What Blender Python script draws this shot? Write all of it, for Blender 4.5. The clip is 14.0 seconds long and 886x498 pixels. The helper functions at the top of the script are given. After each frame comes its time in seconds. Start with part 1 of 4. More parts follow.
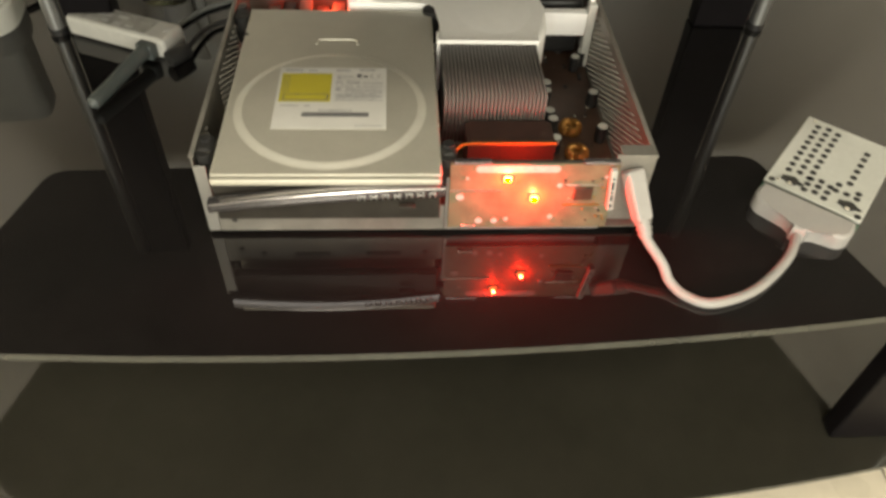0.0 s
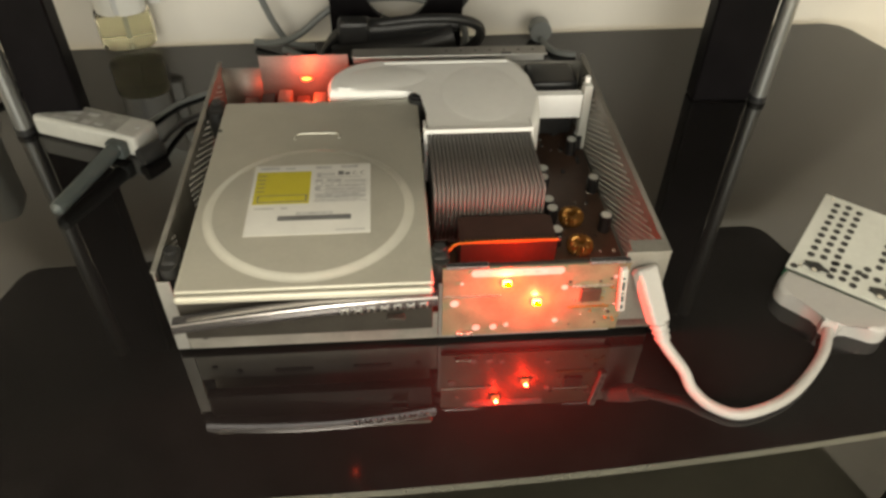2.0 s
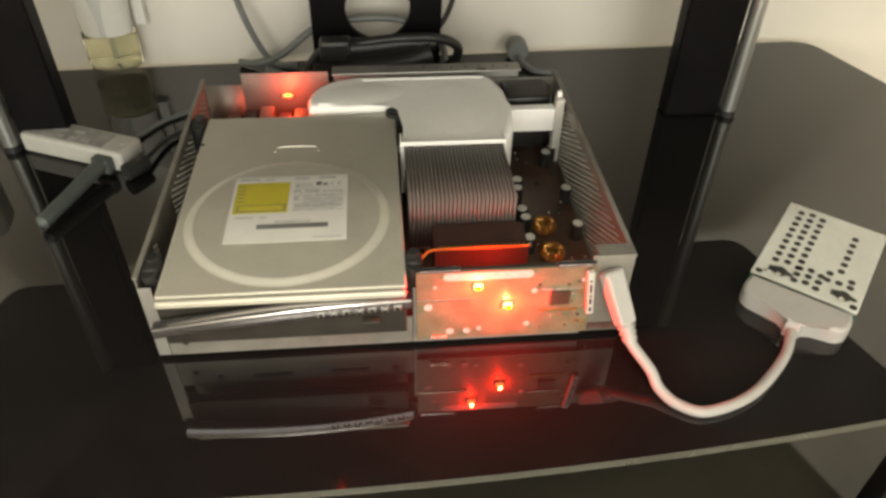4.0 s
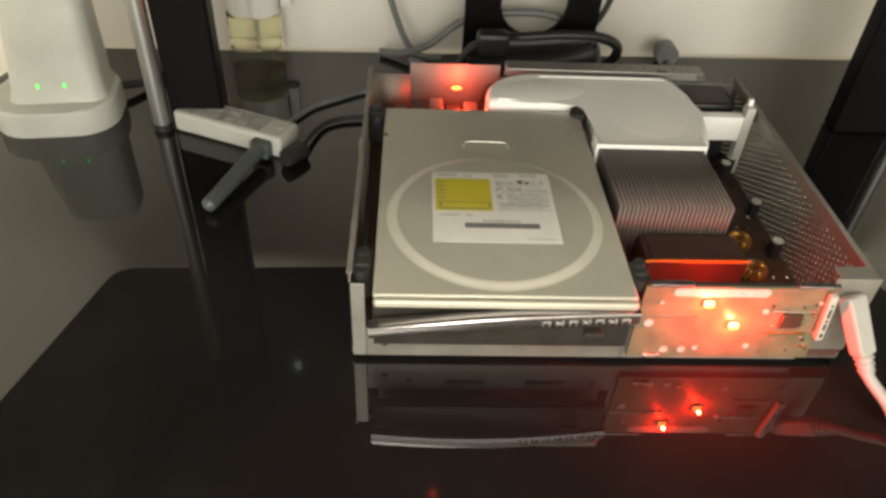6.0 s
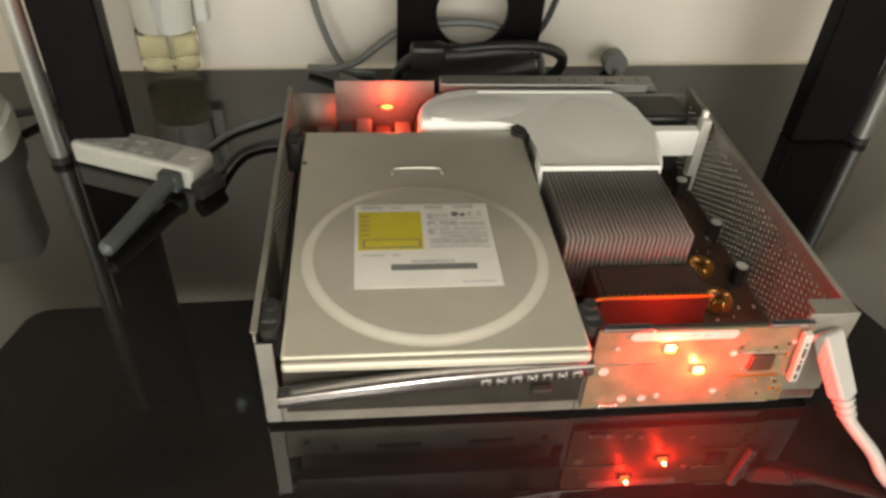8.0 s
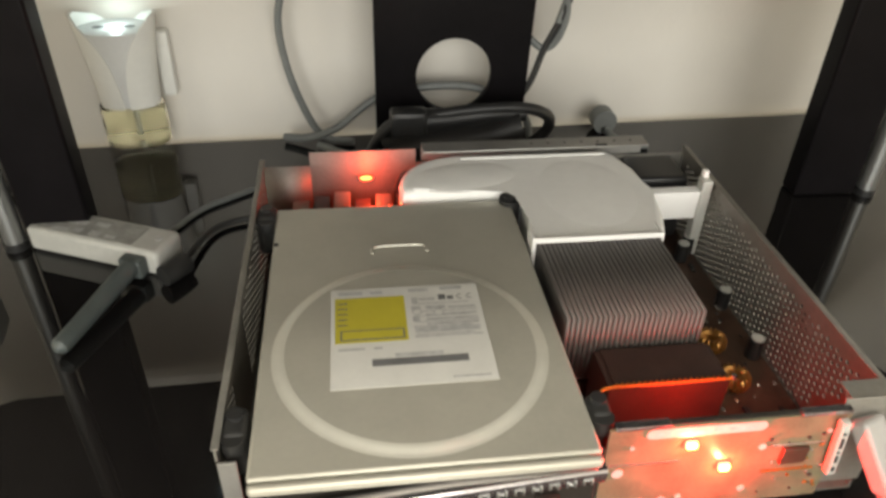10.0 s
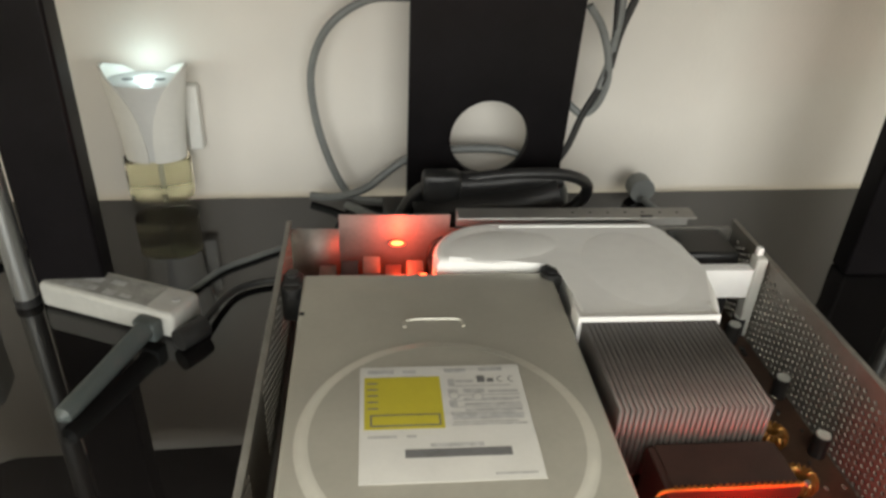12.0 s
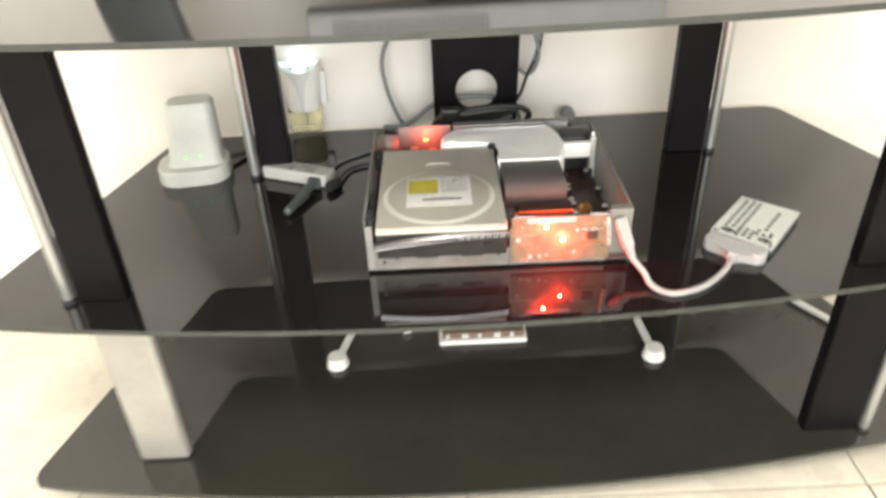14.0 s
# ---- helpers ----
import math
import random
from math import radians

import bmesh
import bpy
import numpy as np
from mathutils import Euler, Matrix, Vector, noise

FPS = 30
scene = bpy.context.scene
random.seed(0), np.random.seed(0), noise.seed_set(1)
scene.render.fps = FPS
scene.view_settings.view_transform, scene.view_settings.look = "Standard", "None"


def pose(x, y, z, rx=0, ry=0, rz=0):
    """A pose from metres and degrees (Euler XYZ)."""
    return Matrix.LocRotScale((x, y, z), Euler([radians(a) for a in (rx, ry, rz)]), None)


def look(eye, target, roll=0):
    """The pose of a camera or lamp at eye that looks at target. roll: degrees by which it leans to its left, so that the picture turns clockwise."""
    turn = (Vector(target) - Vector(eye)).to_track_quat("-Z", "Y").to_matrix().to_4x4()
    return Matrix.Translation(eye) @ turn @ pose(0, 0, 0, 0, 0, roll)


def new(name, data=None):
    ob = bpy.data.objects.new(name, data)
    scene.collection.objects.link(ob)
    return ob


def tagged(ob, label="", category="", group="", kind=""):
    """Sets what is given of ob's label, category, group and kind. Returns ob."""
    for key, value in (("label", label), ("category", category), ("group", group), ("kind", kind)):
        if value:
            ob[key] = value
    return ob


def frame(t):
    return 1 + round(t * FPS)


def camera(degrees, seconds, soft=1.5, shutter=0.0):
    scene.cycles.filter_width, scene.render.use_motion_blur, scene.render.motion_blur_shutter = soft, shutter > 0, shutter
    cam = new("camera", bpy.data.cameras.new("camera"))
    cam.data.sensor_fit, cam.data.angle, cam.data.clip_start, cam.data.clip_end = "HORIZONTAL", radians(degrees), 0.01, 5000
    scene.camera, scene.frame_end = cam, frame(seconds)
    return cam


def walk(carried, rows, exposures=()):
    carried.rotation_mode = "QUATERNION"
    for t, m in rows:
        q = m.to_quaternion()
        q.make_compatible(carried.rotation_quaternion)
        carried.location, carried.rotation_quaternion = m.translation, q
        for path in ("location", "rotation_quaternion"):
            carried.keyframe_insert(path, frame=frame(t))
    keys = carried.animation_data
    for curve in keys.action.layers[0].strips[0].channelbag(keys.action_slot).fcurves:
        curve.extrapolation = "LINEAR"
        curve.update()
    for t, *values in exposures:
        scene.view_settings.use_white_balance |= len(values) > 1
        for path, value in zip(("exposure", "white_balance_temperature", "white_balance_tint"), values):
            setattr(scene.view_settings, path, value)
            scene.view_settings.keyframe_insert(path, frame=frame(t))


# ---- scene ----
cam = camera(62.5, 14.0, soft=2.9, shutter=0.5)
PATH = [
    (0, (0.126, -0.345, 0.36), (0.245, 1.004, -1.112), 3.3),
    (0.5, (0.133, -0.321, 0.355), (0.191, 1.073, -1.078), -0.0),
    (1, (0.124, -0.304, 0.344), (0.206, 1.127, -1.05), 0.8),
    (1.5, (0.126, -0.301, 0.346), (0.219, 1.179, -0.996), 0.9),
    (2, (0.133, -0.294, 0.346), (0.259, 1.179, -1.002), 1.1),
    (4.5, (0.143, -0.315, 0.348), (0.293, 1.204, -0.945), 1.1),
    (5, (0.118, -0.306, 0.338), (0.272, 1.164, -1.009), 2.1),
    (5.5, (0.057, -0.283, 0.327), (0.238, 1.264, -0.929), 3.7),
    (6, (0.03, -0.284, 0.327), (0.128, 1.237, -0.968), 3.4),
    (6.5, (0.028, -0.275, 0.334), (0.125, 1.263, -0.94), 2.8),
    (7, (0.04, -0.267, 0.33), (0.16, 1.271, -0.944), 3.0),
    (9.5, (0.058, -0.189, 0.28), (0.331, 1.338, -0.982), 3.6),
    (10, (0.06, -0.194, 0.296), (0.286, 1.425, -0.857), 1.7),
    (10.5, (0.056, -0.189, 0.288), (0.265, 1.453, -0.835), 1.9),
    (11, (0.056, -0.173, 0.304), (0.29, 1.529, -0.721), 1.6),
    (11.5, (0.052, -0.171, 0.292), (0.281, 1.548, -0.704), 3.0),
    (12, (0.05, -0.165, 0.287), (0.246, 1.542, -0.736), 2.9),
    (12.5, (0.06, -0.195, 0.3), (0.224, 1.483, -0.775), 3.4),
    (13, (0.067, -0.305, 0.361), (0.188, 1.363, -0.736), 3.5),
    (13.5, (0.07, -0.506, 0.414), (0.173, 1.203, -0.62), 2.1),
    (14, (0.084, -0.671, 0.462), (0.082, 1.008, -0.624), -2.6),
]
walk(cam, [(t, look(eye, target, roll)) for t, eye, target, roll in PATH],
     exposures=[(0, -0.02, 6850, 6), (7, 0.0, 6640, 7), (9.5, 0.0, 6480, 9), (11, 0.0, 6180, 8), (12, 0.0, 6180, 8), (12.5, 0.0, 6350, 9), (13.2, 0.2, 6280, 9), (14, 0.6, 6000, 10)])

# ---- light ----
world = bpy.data.worlds.new("room_air")
world.use_nodes = True
scene.world = world
world.node_tree.nodes["Background"].inputs[0].default_value = (1.0, 0.95, 0.86, 1)
world.node_tree.nodes["Background"].inputs[1].default_value = 0.05


def area_lamp(name, m, sx, sy, watts, colour):
    d = bpy.data.lights.new(name, "AREA")
    d.shape, d.size, d.size_y, d.energy, d.color = "RECTANGLE", sx, sy, watts, colour
    ob = new(name, d)
    ob.matrix_world = m
    return ob


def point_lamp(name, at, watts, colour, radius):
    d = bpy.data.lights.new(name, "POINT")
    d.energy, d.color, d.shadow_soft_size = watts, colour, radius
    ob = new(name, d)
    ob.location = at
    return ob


# top light from an assumed lamp, its place chosen freely
area_lamp("added_ceiling_light", look((0.0, -1.35, 2.02), (0.0, -1.34, 0.0)), 0.5, 0.5, 26, (1.0, 0.93, 0.80))
# main light, placed in an assumed window that is never in view
area_lamp("unseen_window_light", look((0.05, -3.17, 0.98), (0.05, 0.0, 0.98)), 3.0, 1.75, 116, (1.0, 0.96, 0.88))
point_lamp("front_led_light_upper", (0.1945, -0.0085, 0.0540), 0.58, (1.0, 0.014, 0.005), 0.0010)
point_lamp("front_led_light_lower", (0.213, -0.0085, 0.0375), 0.58, (1.0, 0.014, 0.005), 0.0010)
# added fill lamp, no LED here: imitates red glow inside the tray
point_lamp("interior_red_fill", (0.207, 0.012, 0.050), 0.17, (1.0, 0.018, 0.006), 0.003)
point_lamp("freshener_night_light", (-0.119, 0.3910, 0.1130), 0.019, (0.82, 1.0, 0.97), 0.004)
point_lamp("rear_led_light", (0.068, 0.224, 0.058), 0.07, (1.0, 0.06, 0.02), 0.002)
point_lamp("rear_led_light_low", (0.082, 0.199, 0.054), 0.003, (1.0, 0.10, 0.03), 0.002)


# ---- materials ----
def material(name, colour, rough=0.5, metal=0.0, vary=0.12, scale=60.0, bump=0.0, bump_scale=300.0, coat=0.0,
             rough_vary=0.0, stretch=(1, 1, 1), ior=1.5, speck=0.0):
    """A surface with colour variation at two scales, uneven gloss and fine relief."""
    m = bpy.data.materials.new(name)
    m.use_nodes = True
    nt = m.node_tree
    b = nt.nodes["Principled BSDF"]
    b.inputs["Roughness"].default_value = rough
    b.inputs["Metallic"].default_value = metal
    b.inputs["IOR"].default_value = ior
    b.inputs["Coat Weight"].default_value = coat
    tc = nt.nodes.new("ShaderNodeTexCoord")
    mp = nt.nodes.new("ShaderNodeMapping")
    mp.inputs["Scale"].default_value = stretch
    nt.links.new(tc.outputs["Object"], mp.inputs["Vector"])
    big = nt.nodes.new("ShaderNodeTexNoise")
    big.inputs["Scale"].default_value, big.inputs["Detail"].default_value = scale, 3
    fine = nt.nodes.new("ShaderNodeTexNoise")
    fine.inputs["Scale"].default_value, fine.inputs["Detail"].default_value = scale * 9, 2
    for n in (big, fine):
        nt.links.new(mp.outputs["Vector"], n.inputs["Vector"])
    mix = nt.nodes.new("ShaderNodeMath")
    mix.operation = "MULTIPLY_ADD"
    mix.inputs[1].default_value = 0.4
    nt.links.new(fine.outputs["Fac"], mix.inputs[0])
    nt.links.new(big.outputs["Fac"], mix.inputs[2])
    ramp = nt.nodes.new("ShaderNodeMapRange")
    ramp.inputs["From Min"].default_value, ramp.inputs["From Max"].default_value = 0.45, 0.95
    ramp.inputs["To Min"].default_value, ramp.inputs["To Max"].default_value = 1 - vary, 1 + vary
    nt.links.new(mix.outputs[0], ramp.inputs["Value"])
    col = nt.nodes.new("ShaderNodeMix")
    col.data_type, col.blend_type = "RGBA", "MULTIPLY"
    col.inputs[0].default_value = 1.0
    col.inputs[6].default_value = (*colour, 1)
    nt.links.new(ramp.outputs["Result"], col.inputs[7])
    nt.links.new(col.outputs[2], b.inputs["Base Color"])
    if rough_vary:
        rr = nt.nodes.new("ShaderNodeMapRange")
        rr.inputs["To Min"].default_value, rr.inputs["To Max"].default_value = max(0.0, rough - rough_vary), rough + rough_vary
        nt.links.new(big.outputs["Fac"], rr.inputs["Value"])
        nt.links.new(rr.outputs["Result"], b.inputs["Roughness"])
    if bump:
        bn = nt.nodes.new("ShaderNodeTexNoise")
        bn.inputs["Scale"].default_value, bn.inputs["Detail"].default_value = bump_scale, 3
        nt.links.new(mp.outputs["Vector"], bn.inputs["Vector"])
        bp = nt.nodes.new("ShaderNodeBump")
        bp.inputs["Strength"].default_value, bp.inputs["Distance"].default_value = bump, 0.001
        nt.links.new(bn.outputs["Fac"], bp.inputs["Height"])
        nt.links.new(bp.outputs["Normal"], b.inputs["Normal"])
    return m


def glowing(name, colour, strength):
    m = bpy.data.materials.new(name)
    m.use_nodes = True
    b = m.node_tree.nodes["Principled BSDF"]
    b.inputs["Base Color"].default_value = (*colour, 1)
    b.inputs["Emission Color"].default_value = (*colour, 1)
    b.inputs["Emission Strength"].default_value = strength
    return m


def clear(name, colour, rough=0.02, ior=1.45):
    m = bpy.data.materials.new(name)
    m.use_nodes = True
    b = m.node_tree.nodes["Principled BSDF"]
    b.inputs["Base Color"].default_value = (*colour, 1)
    b.inputs["Roughness"].default_value = rough
    b.inputs["IOR"].default_value = ior
    b.inputs["Transmission Weight"].default_value = 1.0
    return m


WALL = material("wall_paint", (0.72, 0.69, 0.63), 0.75, vary=0.05, scale=2.5, bump=0.25, bump_scale=160)
CEIL = material("ceiling_paint", (0.78, 0.76, 0.71), 0.8, vary=0.04, scale=2.0, bump=0.2, bump_scale=120)
TILE = material("floor_tile", (0.62, 0.57, 0.47), 0.28, vary=0.12, scale=7, bump=0.1, bump_scale=60, rough_vary=0.08)
GLASS = material("black_glass", (0.0095, 0.0086, 0.0084), 0.02, vary=0.3, scale=8, ior=1.57, rough_vary=0.008)
GLASS_DUSTY = material("dusty_black_glass", (0.027, 0.0255, 0.020), 0.05, vary=0.15, scale=5, ior=1.5, rough_vary=0.03)
GLASS_TOP = material("worn_black_glass", (0.0095, 0.0088, 0.0085), 0.10, vary=0.3, scale=8, ior=1.6, rough_vary=0.02)
GLASS_EDGE = material("glass_edge", (0.035, 0.038, 0.033), 0.25, vary=0.25, scale=30)
POST = material("post_black", (0.0060, 0.0052, 0.0058), 0.40, ior=1.18, vary=0.3, scale=20, bump=0.05, bump_scale=900)
SILVER = material("silver_tube", (0.40, 0.41, 0.40), 0.36, metal=0.85, vary=0.08, scale=30, stretch=(1, 1, 0.1), rough_vary=0.08)
STEEL = material("galvanised_steel", (0.34, 0.335, 0.315), 0.44, metal=0.6, vary=0.12, scale=45, bump=0.05, rough_vary=0.1)
STEEL_DARK = material("dull_steel", (0.25, 0.24, 0.215), 0.5, metal=0.5, vary=0.18, scale=40, bump=0.05, rough_vary=0.1)
DRIVE = material("brushed_drive_cover", (0.47, 0.455, 0.39), 0.42, metal=0.35, vary=0.06, scale=40, bump=0.03, bump_scale=700, rough_vary=0.05)
# drive cover metal made paler: the pressed slope's highlight is in the colour
DRIVE_LIT = material("drive_cover_highlight", (0.66, 0.645, 0.57), 0.33, metal=0.40, vary=0.05, scale=40)
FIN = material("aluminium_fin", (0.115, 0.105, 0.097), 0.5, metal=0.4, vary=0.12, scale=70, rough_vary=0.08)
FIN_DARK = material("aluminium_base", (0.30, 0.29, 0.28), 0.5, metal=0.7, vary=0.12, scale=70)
DUCT = material("white_duct_plastic", (0.90, 0.90, 0.875), 0.42, vary=0.04, scale=18, bump=0.04, bump_scale=500)
WHITE = material("white_plastic", (0.74, 0.74, 0.70), 0.40, vary=0.05, scale=25, bump=0.03, bump_scale=600)
OFFWHITE = material("aged_white_plastic", (0.52, 0.53, 0.49), 0.45, vary=0.09, scale=22, bump=0.04, bump_scale=500)
PAPER = material("label_paper", (0.60, 0.595, 0.56), 0.6, vary=0.04, scale=60)
YELLOW = material("label_yellow", (0.47, 0.41, 0.035), 0.55, vary=0.06, scale=80)
INK = material("label_ink", (0.14, 0.14, 0.14), 0.6, vary=0.15, scale=150)
INK_PALE = material("label_small_print", (0.42, 0.42, 0.41), 0.6, vary=0.2, scale=300)
PCB = material("circuit_board_brown", (0.056, 0.030, 0.019), 0.38, vary=0.35, scale=60, bump=0.15, bump_scale=350)
PCB_PALE = material("circuit_board_pale", (0.15, 0.14, 0.085), 0.35, vary=0.25, scale=80, bump=0.1, bump_scale=350)
PCB_GREEN = material("circuit_board_green", (0.02, 0.09, 0.05), 0.35, vary=0.25, scale=90)
RUBBER = material("black_rubber", (0.018, 0.018, 0.017), 0.6, vary=0.25, scale=80)
BLACK = material("black_plastic", (0.020, 0.020, 0.020), 0.42, vary=0.25, scale=50, bump=0.05)
GREY_CABLE = material("grey_cable", (0.16, 0.17, 0.165), 0.5, vary=0.15, scale=50)
GREY_PLASTIC = material("antenna_grey", (0.075, 0.088, 0.085), 0.5, vary=0.12, scale=60)
SOLDER = material("solder", (0.75, 0.73, 0.66), 0.25, metal=0.9, vary=0.1, scale=200)
COPPER = material("copper_winding", (0.42, 0.22, 0.06), 0.36, metal=0.8, vary=0.2, scale=300)
AMBER = material("amber_film", (0.46, 0.21, 0.03), 0.35, vary=0.15, scale=90)
CHROME = material("chrome_strip", (0.46, 0.445, 0.46), 0.24, metal=0.95, vary=0.08, scale=30, rough_vary=0.05)
DARK_BEZEL = material("dark_tray_face", (0.030, 0.027, 0.023), 0.42, vary=0.3, scale=50, ior=1.3)
RUST = material("dull_maroon_plastic", (0.030, 0.014, 0.010), 0.6, vary=0.3, scale=60, bump=0.1, bump_scale=400)
SCREEN = material("dark_screen", (0.012, 0.012, 0.013), 0.12, vary=0.2, scale=10)
TVGREY = material("grey_tv_plastic", (0.42, 0.42, 0.40), 0.38, vary=0.06, scale=30)
OIL = clear("pale_oil", (0.985, 0.965, 0.78), ior=1.12)
CABLE = material("white_cable_sheath", (0.33, 0.32, 0.31), 0.42, vary=0.06, scale=60)
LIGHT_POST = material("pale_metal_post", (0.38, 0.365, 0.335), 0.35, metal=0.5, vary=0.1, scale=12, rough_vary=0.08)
DARK_GLOSS = material("dark_gloss_plastic", (0.03, 0.035, 0.034), 0.2, vary=0.2, scale=15)
CLEAR = clear("clear_plastic", (0.985, 0.99, 0.985), ior=1.12)
LED_RED = glowing("red_led", (1.0, 0.20, 0.05), 26)
LED_RED_SMALL = glowing("small_red_led", (1.0, 0.07, 0.015), 18)
DULL_WHITE = material("dull_white_plastic", (0.43, 0.43, 0.40), 0.5, vary=0.10, scale=28, bump=0.05, bump_scale=500)
LED_GREEN = glowing("green_led", (0.15, 1.0, 0.15), 1.0)
LAMP = glowing("lamp_glass", (1.0, 0.94, 0.82), 6)


# ---- mesh helpers ----
def box(bm, x0, x1, y0, y1, z0, z1, bevel=0.0, seg=2):
    vs = bmesh.ops.create_cube(bm, size=1.0)["verts"]
    for v in vs:
        v.co = Vector(((x0 + x1) / 2 + v.co.x * (x1 - x0), (y0 + y1) / 2 + v.co.y * (y1 - y0), (z0 + z1) / 2 + v.co.z * (z1 - z0)))
    if bevel:
        es = {e for v in vs for e in v.link_edges}
        bmesh.ops.bevel(bm, geom=list(es), offset=bevel, segments=seg, affect="EDGES", profile=0.5)
    return bm


def cyl(bm, at, r, h, axis="z", n=20, r2=None):
    """A cylinder or cone that starts at `at` and runs h along the axis."""
    turn = {"z": Matrix(), "x": Matrix.Rotation(radians(90), 4, "Y"), "y": Matrix.Rotation(radians(-90), 4, "X")}[axis]
    m = Matrix.Translation(at) @ turn @ Matrix.Translation((0, 0, h / 2))
    bmesh.ops.create_cone(bm, cap_ends=True, segments=n, radius1=r, radius2=r if r2 is None else r2, depth=h, matrix=m)
    return bm


def prism(bm, outline, z0, z1, bevel=0.0, seg=2):
    """An outline in x and y, extruded from z0 to z1."""
    low = [bm.verts.new((x, y, z0)) for x, y in outline]
    top = [bm.verts.new((x, y, z1)) for x, y in outline]
    n = len(outline)
    bm.faces.new(low[::-1])
    cap = bm.faces.new(top)
    for i in range(n):
        bm.faces.new((low[i], low[(i + 1) % n], top[(i + 1) % n], top[i]))
    if bevel:
        bmesh.ops.bevel(bm, geom=list(cap.edges), offset=bevel, segments=seg, affect="EDGES", profile=0.5)
    return bm


def rounded(cx, cy, w, d, r, n=6):
    """The outline of a rectangle with round corners."""
    pts = []
    for sx, sy, a0 in ((1, 1, 0), (-1, 1, 90), (-1, -1, 180), (1, -1, 270)):
        for i in range(n + 1):
            a = radians(a0 + 90 * i / n)
            pts.append((cx + sx * (w / 2 - r) + r * math.cos(a), cy + sy * (d / 2 - r) + r * math.sin(a)))
    return pts


def smooth_path(points, n=10):
    """A Catmull-Rom curve through the points."""
    p = [Vector(q) for q in points]
    p = [2 * p[0] - p[1]] + p + [2 * p[-1] - p[-2]]
    out = []
    for i in range(1, len(p) - 2):
        for k in range(n):
            t = k / n
            out.append(0.5 * (2 * p[i] + (p[i + 1] - p[i - 1]) * t + (2 * p[i - 1] - 5 * p[i] + 4 * p[i + 1] - p[i + 2]) * t * t
                              + (3 * p[i] - p[i - 1] - 3 * p[i + 1] + p[i + 2]) * t ** 3))
    return out + [p[-2]]


def tube(bm, points, r, n=10, per=10):
    path = smooth_path(points, per)
    rings, side = [], None
    for i, c in enumerate(path):
        d = (path[min(i + 1, len(path) - 1)] - path[max(i - 1, 0)]).normalized()
        if side is None:
            side = d.orthogonal().normalized()
        side = (side - d * side.dot(d)).normalized()
        up = d.cross(side)
        rr = r(i / (len(path) - 1)) if callable(r) else r
        rings.append([bm.verts.new(c + rr * (math.cos(2 * math.pi * k / n) * side + math.sin(2 * math.pi * k / n) * up)) for k in range(n)])
    for a, b in zip(rings, rings[1:]):
        for k in range(n):
            bm.faces.new((a[k], a[(k + 1) % n], b[(k + 1) % n], b[k]))
    bm.faces.new(rings[0][::-1])
    bm.faces.new(rings[-1])
    return bm


def bulge(cx, cy, rx, ry, z, h, turn=0.0):
    """A shallow smooth swelling of a moulded top."""
    bm = B()
    bmesh.ops.create_uvsphere(bm, u_segments=40, v_segments=20, radius=1.0, matrix=pose(cx, cy, z, 0, 0, turn) @ Matrix.Diagonal((rx, ry, h, 1)))
    return bm


def link(name, bm, mat, smooth=True):
    bmesh.ops.recalc_face_normals(bm, faces=bm.faces)
    me = bpy.data.meshes.new(name)
    bm.to_mesh(me)
    bm.free()
    for mm in (mat if isinstance(mat, (list, tuple)) else [mat]):
        me.materials.append(mm)
    if smooth:
        me.set_sharp_from_angle(angle=radians(35))
        total = sum(p.area for p in me.polygons)
        for p in me.polygons:
            p.use_smooth = len(p.vertices) <= 4 and p.area < 0.09 * total
    return new(name, me)


def part(name, bm, mat, parent, label=""):
    ob = link(name, bm, mat)
    ob.parent = parent
    return tagged(ob, label)


def thing(name, label, category, at=(0, 0, 0), rz=0.0, group=""):
    ob = new(name)
    ob.empty_display_size = 0.01
    ob.matrix_world = pose(*at, 0, 0, rz)
    return tagged(ob, label, category, group)


def setting(name, bm, mat, label, category):
    return tagged(link(name, bm, mat), label, category, kind="structure")


def B():
    return bmesh.new()


def perforated(bm, length, height, pitch, r, thick, x0=0.0, keep=None):
    """A sheet in the y-z plane with rows of round holes, `thick` deep in x."""
    ny, nz = int(length / pitch), int(height / pitch)
    for j in range(nz):
        for i in range(ny):
            cy, cz, h = (i + 0.5) * pitch, (j + 0.5 + 0.5 * (i % 2)) * pitch, pitch / 2
            rim = [(cy + h * a, cz + h * b) for a, b in ((1, 0), (1, 1), (0, 1), (-1, 1), (-1, 0), (-1, -1), (0, -1), (1, -1))]
            if keep and not keep(i, j):
                quad = [bm.verts.new((x0 + thick, *rim[k])) for k in (1, 3, 5, 7)]
                bm.faces.new(quad)
                bm.faces.new([bm.verts.new((x0, *rim[k])) for k in (7, 5, 3, 1)])
                continue
            hole = [(cy + r * math.cos(k * math.pi / 4), cz + r * math.sin(k * math.pi / 4)) for k in range(8)]
            fo, fh = [bm.verts.new((x0 + thick, *p)) for p in rim], [bm.verts.new((x0 + thick, *p)) for p in hole]
            bo, bh = [bm.verts.new((x0, *p)) for p in rim], [bm.verts.new((x0, *p)) for p in hole]
            for k in range(8):
                q = (k + 1) % 8
                bm.faces.new((fo[k], fo[q], fh[q], fh[k]))
                bm.faces.new((bo[q], bo[k], bh[k], bh[q]))
                bm.faces.new((fh[k], fh[q], bh[q], bh[k]))
    return bm


